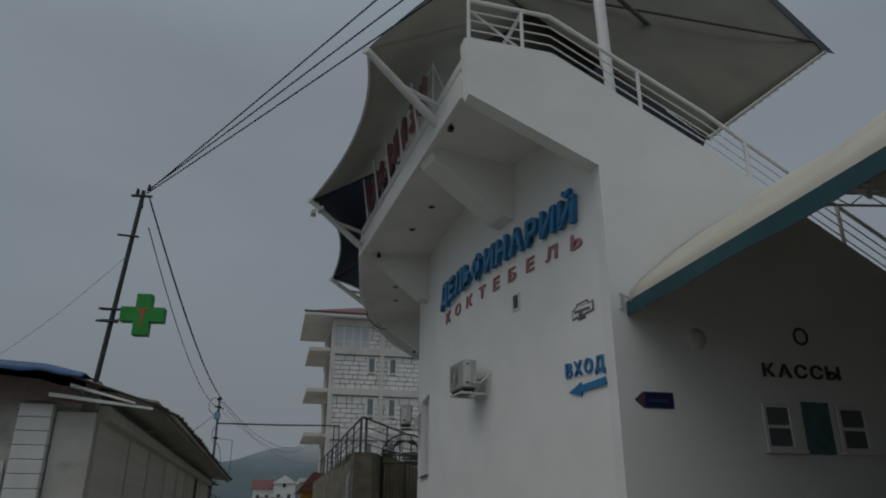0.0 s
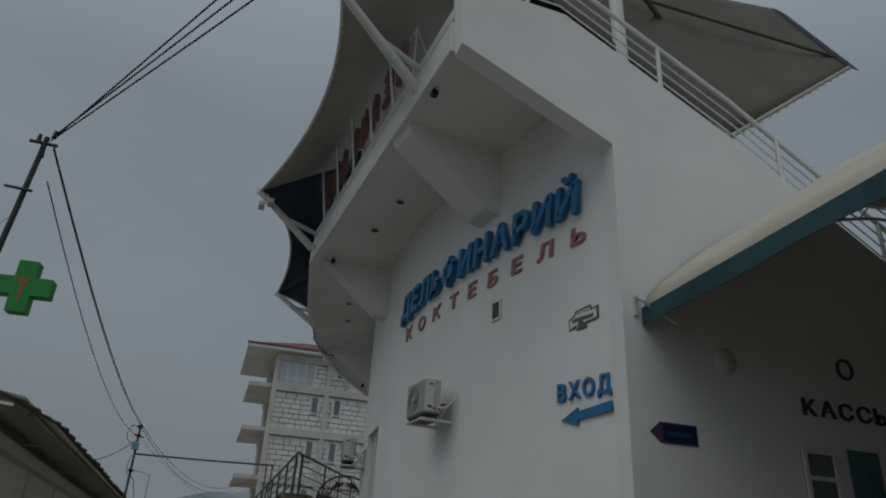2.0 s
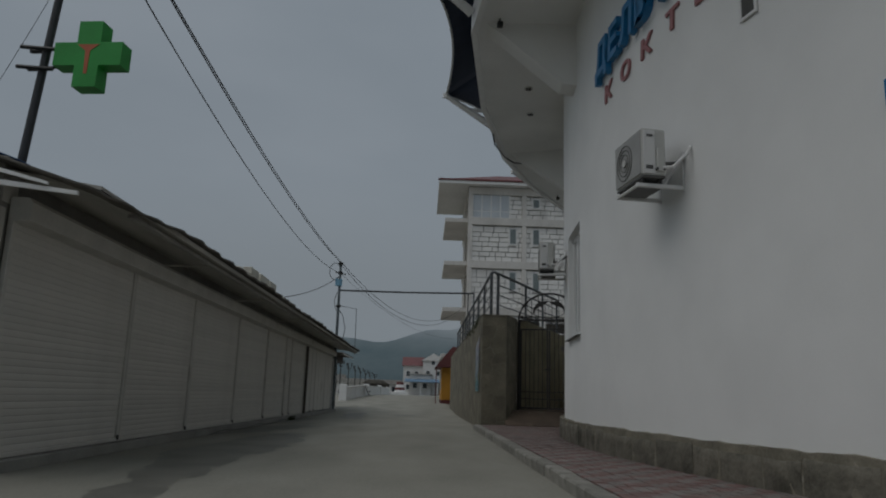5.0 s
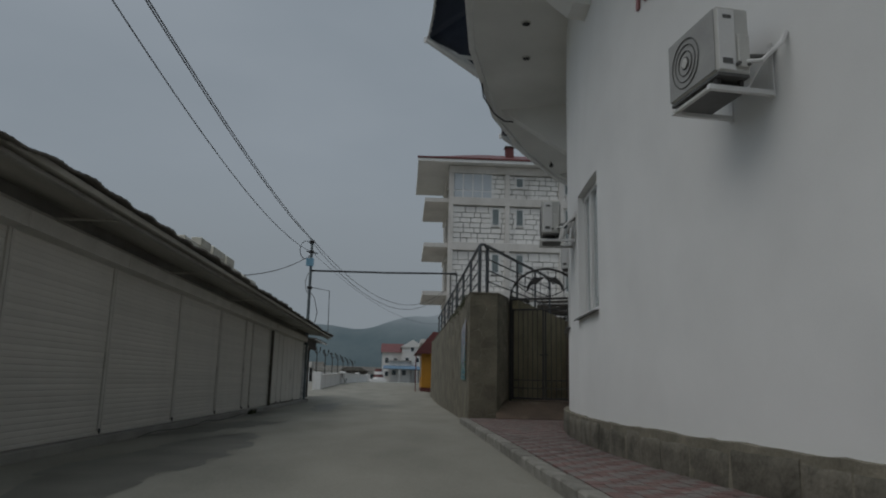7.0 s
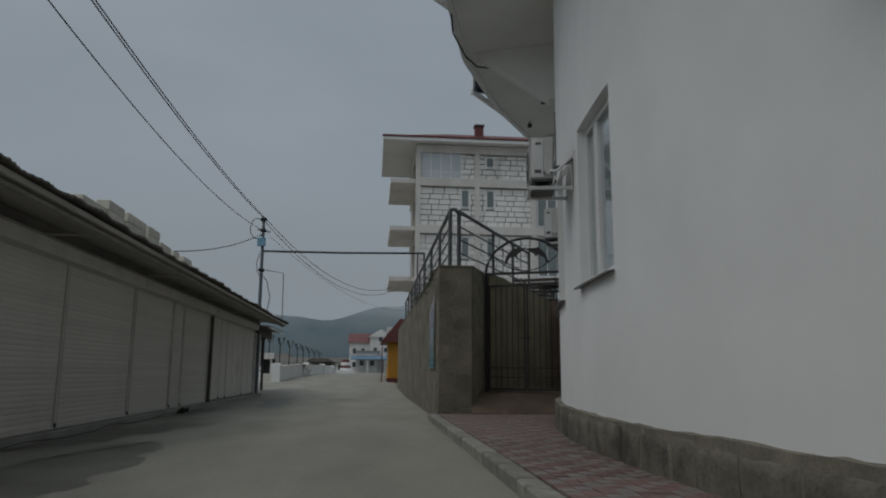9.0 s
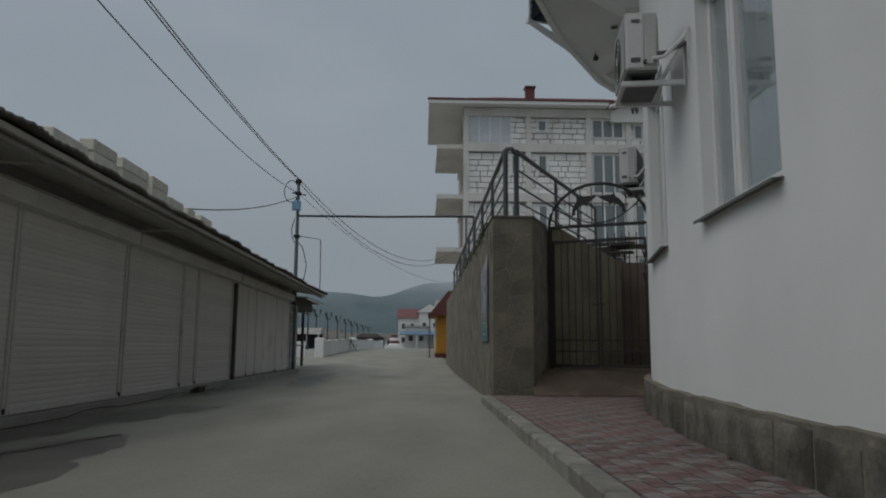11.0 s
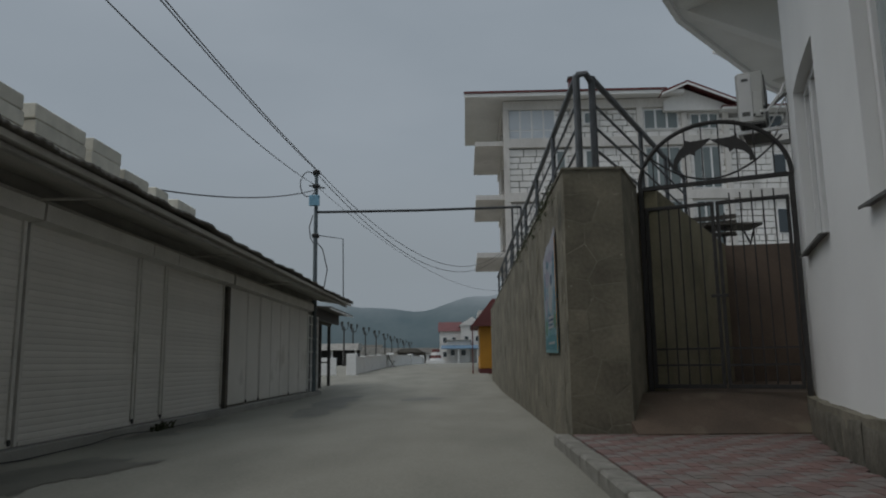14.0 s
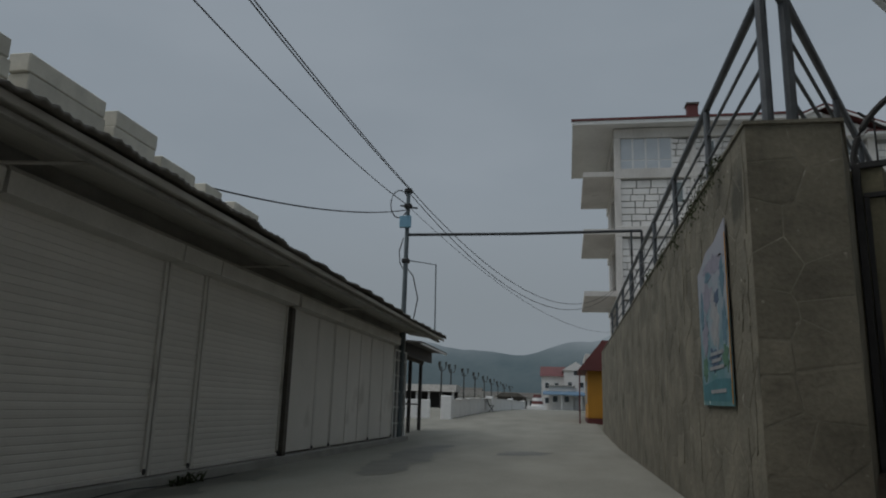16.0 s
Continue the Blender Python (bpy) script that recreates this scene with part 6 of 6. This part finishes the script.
def hill(name, y, depth, pts, material, label):
    """A rounded ridge: pts are (x, height) along it."""
    def fn(u, v):
        x = pts[0][0] + (pts[-1][0] - pts[0][0]) * u
        for (a, za), (b, zb) in zip(pts, pts[1:]):
            if a <= x <= b:
                t = (x - a) / (b - a)
                t = t * t * (3 - 2 * t)
                h = za + (zb - za) * t
        h *= math.sin(v * math.pi)
        h += 0.05 * h * noise.noise(Vector((x * 0.012, v * 4, 0))) + 0.025 * h * noise.noise(Vector((x * 0.05, v * 11, 3)))
        return (x, y + depth * (v - 0.5), h - 2)
    return structure(name, sheet(fn, 140, 24), material, label, "hill", True)


hill("hill_far", 1550, 700, [(-1500, 60), (-900, 85), (-520, 128), (-330, 140), (-215, 122), (-95, 111), (30, 140), (170, 172), (420, 200), (900, 150), (1600, 80)], M["hill"], "green wooded hills with haze in their colour, under low cloud")
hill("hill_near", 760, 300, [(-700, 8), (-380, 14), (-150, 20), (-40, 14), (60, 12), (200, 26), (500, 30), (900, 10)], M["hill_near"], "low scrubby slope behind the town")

# unseen walls behind the walker, added to dim the ticket wall
structure("wall_street_left", boxm(-9.3, -9.0, -18, 11.5, -0.1, 4.2), M["box"], "unseen off-white wall added to cut light from the left", "wall")
structure("wall_street_end", boxm(-9.0, 6.3, -18.3, -18.0, -0.1, 6.5), M["stucco"], "unseen white wall added to cut light from behind", "wall")

# low cloud resting on the hill tops: a glowing see-through sheet in sky tone
cm = bpy.data.materials.new("low_cloud")
cm.use_nodes = True
cn, cl = cm.node_tree.nodes, cm.node_tree.links
cn.clear()
c_out, c_mix, c_tr, c_em = cn.new("ShaderNodeOutputMaterial"), cn.new("ShaderNodeMixShader"), cn.new("ShaderNodeBsdfTransparent"), cn.new("ShaderNodeEmission")
c_em.inputs[0].default_value, c_em.inputs[1].default_value = (0.29, 0.33, 0.365, 1), 1.0
c_co, c_sep, c_no, c_add, c_map = cn.new("ShaderNodeTexCoord"), cn.new("ShaderNodeSeparateXYZ"), cn.new("ShaderNodeTexNoise"), cn.new("ShaderNodeMath"), cn.new("ShaderNodeMapRange")
c_no.inputs["Scale"].default_value, c_no.inputs["Detail"].default_value = 0.008, 5
c_add.operation = "MULTIPLY_ADD"
c_add.inputs[1].default_value = 70.0
c_map.interpolation_type = "SMOOTHSTEP"
c_map.inputs["From Min"].default_value, c_map.inputs["From Max"].default_value = 92.0, 175.0
c_map.inputs["To Max"].default_value = 0.9
c_top, c_mul = cn.new("ShaderNodeMapRange"), cn.new("ShaderNodeMath")
c_top.interpolation_type = "SMOOTHSTEP"
c_top.inputs["From Min"].default_value, c_top.inputs["From Max"].default_value = 380.0, 130.0
c_mul.operation = "MULTIPLY"
cl.new(c_co.outputs["Object"], c_sep.inputs[0])
cl.new(c_co.outputs["Object"], c_no.inputs["Vector"])
cl.new(c_no.outputs["Fac"], c_add.inputs[0])
cl.new(c_sep.outputs["Z"], c_add.inputs[2])
cl.new(c_add.outputs[0], c_map.inputs["Value"])
cl.new(c_sep.outputs["Z"], c_top.inputs["Value"])
cl.new(c_map.outputs[0], c_mul.inputs[0])
cl.new(c_top.outputs[0], c_mul.inputs[1])
cl.new(c_mul.outputs[0], c_mix.inputs[0])
cl.new(c_tr.outputs[0], c_mix.inputs[1])
cl.new(c_em.outputs[0], c_mix.inputs[2])
cl.new(c_mix.outputs[0], c_out.inputs[0])
structure("backdrop_cloud", sheet(lambda u, v: (-1600 + 3300 * u, 1180 + 40 * math.sin(u * 9), 20 + 370 * v), 40, 2), cm, "low grey cloud resting on the hill tops", "cloud")

# ---- pieces of walls and pavement, last ----
plinth = bpy.data.objects["wall_round_plinth"]
rg = random.Random(21)
py = 11.3
while py < 30.5:
    ln, hh, pr = rg.uniform(0.4, 0.95), rg.uniform(0.36, 0.42), rg.uniform(0.006, 0.02)
    bm = bmesh.new()
    n = max(2, int(ln / 0.12))
    grid = []
    for i in range(n + 1):
        col = []
        for z, e in ((-0.1, 0.0), (-0.04, 1.0), (hh * 0.35, 1.0), (hh * 0.7, 0.9), (hh - 0.02, 0.6), (hh, 0.0)):
            edge = 0.0 if i in (0, n) else 1.0
            q, _ = wall_at(py + (ln - 0.025) * i / n, z, 0.1 + e * edge * (pr + 0.012 * noise.noise(Vector((py + i * 0.4, z * 5, 2)))) + (0.012 if e else 0.0))
            col.append(bm.verts.new(q))
        grid.append(col)
    for ca, cb in zip(grid, grid[1:]):
        for j in range(5):
            bm.faces.new((ca[j], cb[j], cb[j + 1], ca[j + 1]))
    bmesh.ops.recalc_face_normals(bm, faces=bm.faces)
    part("stone", bm, M["plinth"], plinth, smooth=True)
    py += ln

pave = thing("pavement", "pavement of red and grey zigzag pavers", "pavement", kind="structure")
bm = bmesh.new()
yy = [-2.0] + [8 + 0.5 * i for i in range(41)]
vl, vr = [], []
for y in yy:
    xr = wall_at(max(y, 11.2))[0].x - 0.09 if y >= 10.72 else 16.0
    vl.append(bm.verts.new((3.355, y, 0.018)))
    vr.append(bm.verts.new((xr, y, 0.018)))
for i in range(len(yy) - 1):
    bm.faces.new((vl[i], vr[i], vr[i + 1], vl[i + 1]))
part("bedding", bm, M["joint"], pave)
PW, PL = 0.14, 0.1
pav_me = {}
for key in ("paver_red", "paver_grey"):
    b = bmesh.new()
    prism(b, [(0.004, 0.0), (PW * 0.5, 0.035), (PW - 0.004, 0.0), (PW - 0.004, PL - 0.008), (PW * 0.5, PL + 0.027), (0.004, PL - 0.008)], "z", 0.0, 0.022)
    me = bpy.data.meshes.new("paver")
    b.to_mesh(me)
    b.free()
    me.materials.append(M[key])
    pav_me[key] = me
rest = {k: ([], []) for k in pav_me}
count = 0
for j in range(-20, 204):
    y = 8.2 + j * PL
    for i in range(0, 91):
        x = 3.365 + i * PW
        lim = wall_at(max(y, 11.2))[0].x - 0.1 if y > 10.6 else 16
        if x + PW > lim + 0.08 or y > 28.4:
            continue
        key = "paver_red" if ((y - 1.1 * (x - 3.4) - 20.15 + random.uniform(-0.07, 0.07)) / 0.53) % 1.0 < 0.52 else "paver_grey"
        z = 0.02 + random.uniform(-0.003, 0.003)
        if 16.0 < y < 25.5 and x < 5.0 and count < 300 and y > 18.5:
            ob = new("paver", pav_me[key])
            ob.parent = pave
            ob.matrix_basis = Matrix.Translation((x, y, z))
            count += 1
        else:
            vs, fs = rest[key]
            n0 = len(vs)
            shape = [(0.004, 0.0), (PW * 0.5, 0.035), (PW - 0.004, 0.0), (PW - 0.004, PL - 0.008), (PW * 0.5, PL + 0.027), (0.004, PL - 0.008)]
            vs += [(x + a, y + c, z) for a, c in shape] + [(x + a, y + c, z + 0.022) for a, c in shape]
            fs.append([n0 + 6 + q for q in range(6)])
            fs += [[n0 + q, n0 + (q + 1) % 6, n0 + 6 + (q + 1) % 6, n0 + 6 + q] for q in range(6)]
for key, (vs, fs) in rest.items():
    me = bpy.data.meshes.new("pavers")
    me.from_pydata(vs, [], fs)
    me.materials.append(M[key])
    ob = new("pavers", me)
    ob.parent = pave
    tagged(ob, kind="stuff")


def clip_half(poly, px, py, nx, ny):
    out = []
    for (ax, ay), (bx, by) in zip(poly, poly[1:] + poly[:1]):
        da, db = (ax - px) * nx + (ay - py) * ny, (bx - px) * nx + (by - py) * ny
        if da <= 0:
            out.append((ax, ay))
        if (da < 0 < db) or (db < 0 < da):
            t = da / (da - db)
            out.append((ax + (bx - ax) * t, ay + (by - ay) * t))
    return out


def stones(parent, m, w, h, cell, seed, proud=0.004, gap=0.012):
    """Irregular flat stones over a w by h face: local x along it, y up, z out of the face."""
    rg = random.Random(seed)
    pts = []
    nx, ny = max(1, round(w / cell)), max(1, round(h / (cell * 0.8)))
    for i in range(nx):
        for j in range(ny):
            pts.append(((i + 0.5 + rg.uniform(-0.42, 0.42)) * w / nx, (j + 0.5 + rg.uniform(-0.42, 0.42)) * h / ny))
    for k, (px, py) in enumerate(pts):
        poly = [(0, 0), (w, 0), (w, h), (0, h)]
        for q, (qx, qy) in enumerate(pts):
            if q == k or abs(qx - px) > 3 * cell or abs(qy - py) > 3 * cell:
                continue
            dx, dy = qx - px, qy - py
            ln = math.hypot(dx, dy)
            poly = clip_half(poly, px + dx / 2 - dx / ln * gap / 2, py + dy / 2 - dy / ln * gap / 2, dx, dy)
            if len(poly) < 3:
                break
        if len(poly) < 3:
            continue
        cx, cy = sum(p[0] for p in poly) / len(poly), sum(p[1] for p in poly) / len(poly)
        pr = proud * rg.uniform(0.5, 1.4)
        bm = bmesh.new()
        lo = [bm.verts.new((x, y, -0.01)) for x, y in poly]
        mi = [bm.verts.new((x, y, pr * 0.6)) for x, y in poly]
        hi = [bm.verts.new((cx + (x - cx) * 0.9, cy + (y - cy) * 0.9, pr + rg.uniform(-0.0015, 0.0015))) for x, y in poly]
        n = len(poly)
        for a, b in ((lo, mi), (mi, hi)):
            for i in range(n):
                bm.faces.new((a[i], a[(i + 1) % n], b[(i + 1) % n], b[i]))
        bm.faces.new(hi)
        ob = part("stone", bm, M["rock"], parent)
        ob.matrix_basis = m


rg = random.Random(9)
for k in range(16):
    y = rg.choice((28.62, 28.7, 28.95, rg.uniform(28.6, 34.0), rg.uniform(30.5, 36.0)))
    streak = blot(y, rg.uniform(0.5, 2.9), rg.uniform(0.02, 0.06), rg.uniform(0.15, 0.5), 300 + k, 18)
    part("mortar_smear", prismm(streak, "x", -0.012, 0.0), M["mortar"], wall_retaining).matrix_basis = Matrix.Translation((WX, 0, 0))

# street face: local x runs towards +y, out is -x
face = Matrix(((0, 0, -1, WX), (-1, 0, 0, 36.5), (0, 1, 0, -0.1), (0, 0, 0, 1)))
stones(wall_retaining, face, 8.0, WTOP + 0.08, 0.5, 5)
face2 = Matrix(((0, 0, -1, WX), (-1, 0, 0, 54.0), (0, 1, 0, -0.1), (0, 0, 0, 1)))
stones(wall_retaining, face2, 17.5, WTOP + 0.08, 0.8, 6)
stones(wall_retaining, Matrix(((1, 0, 0, WX), (0, 0, -1, 28.5), (0, 1, 0, -0.1), (0, 0, 0, 1))), 0.75, WTOP + 0.08, 0.42, 7)
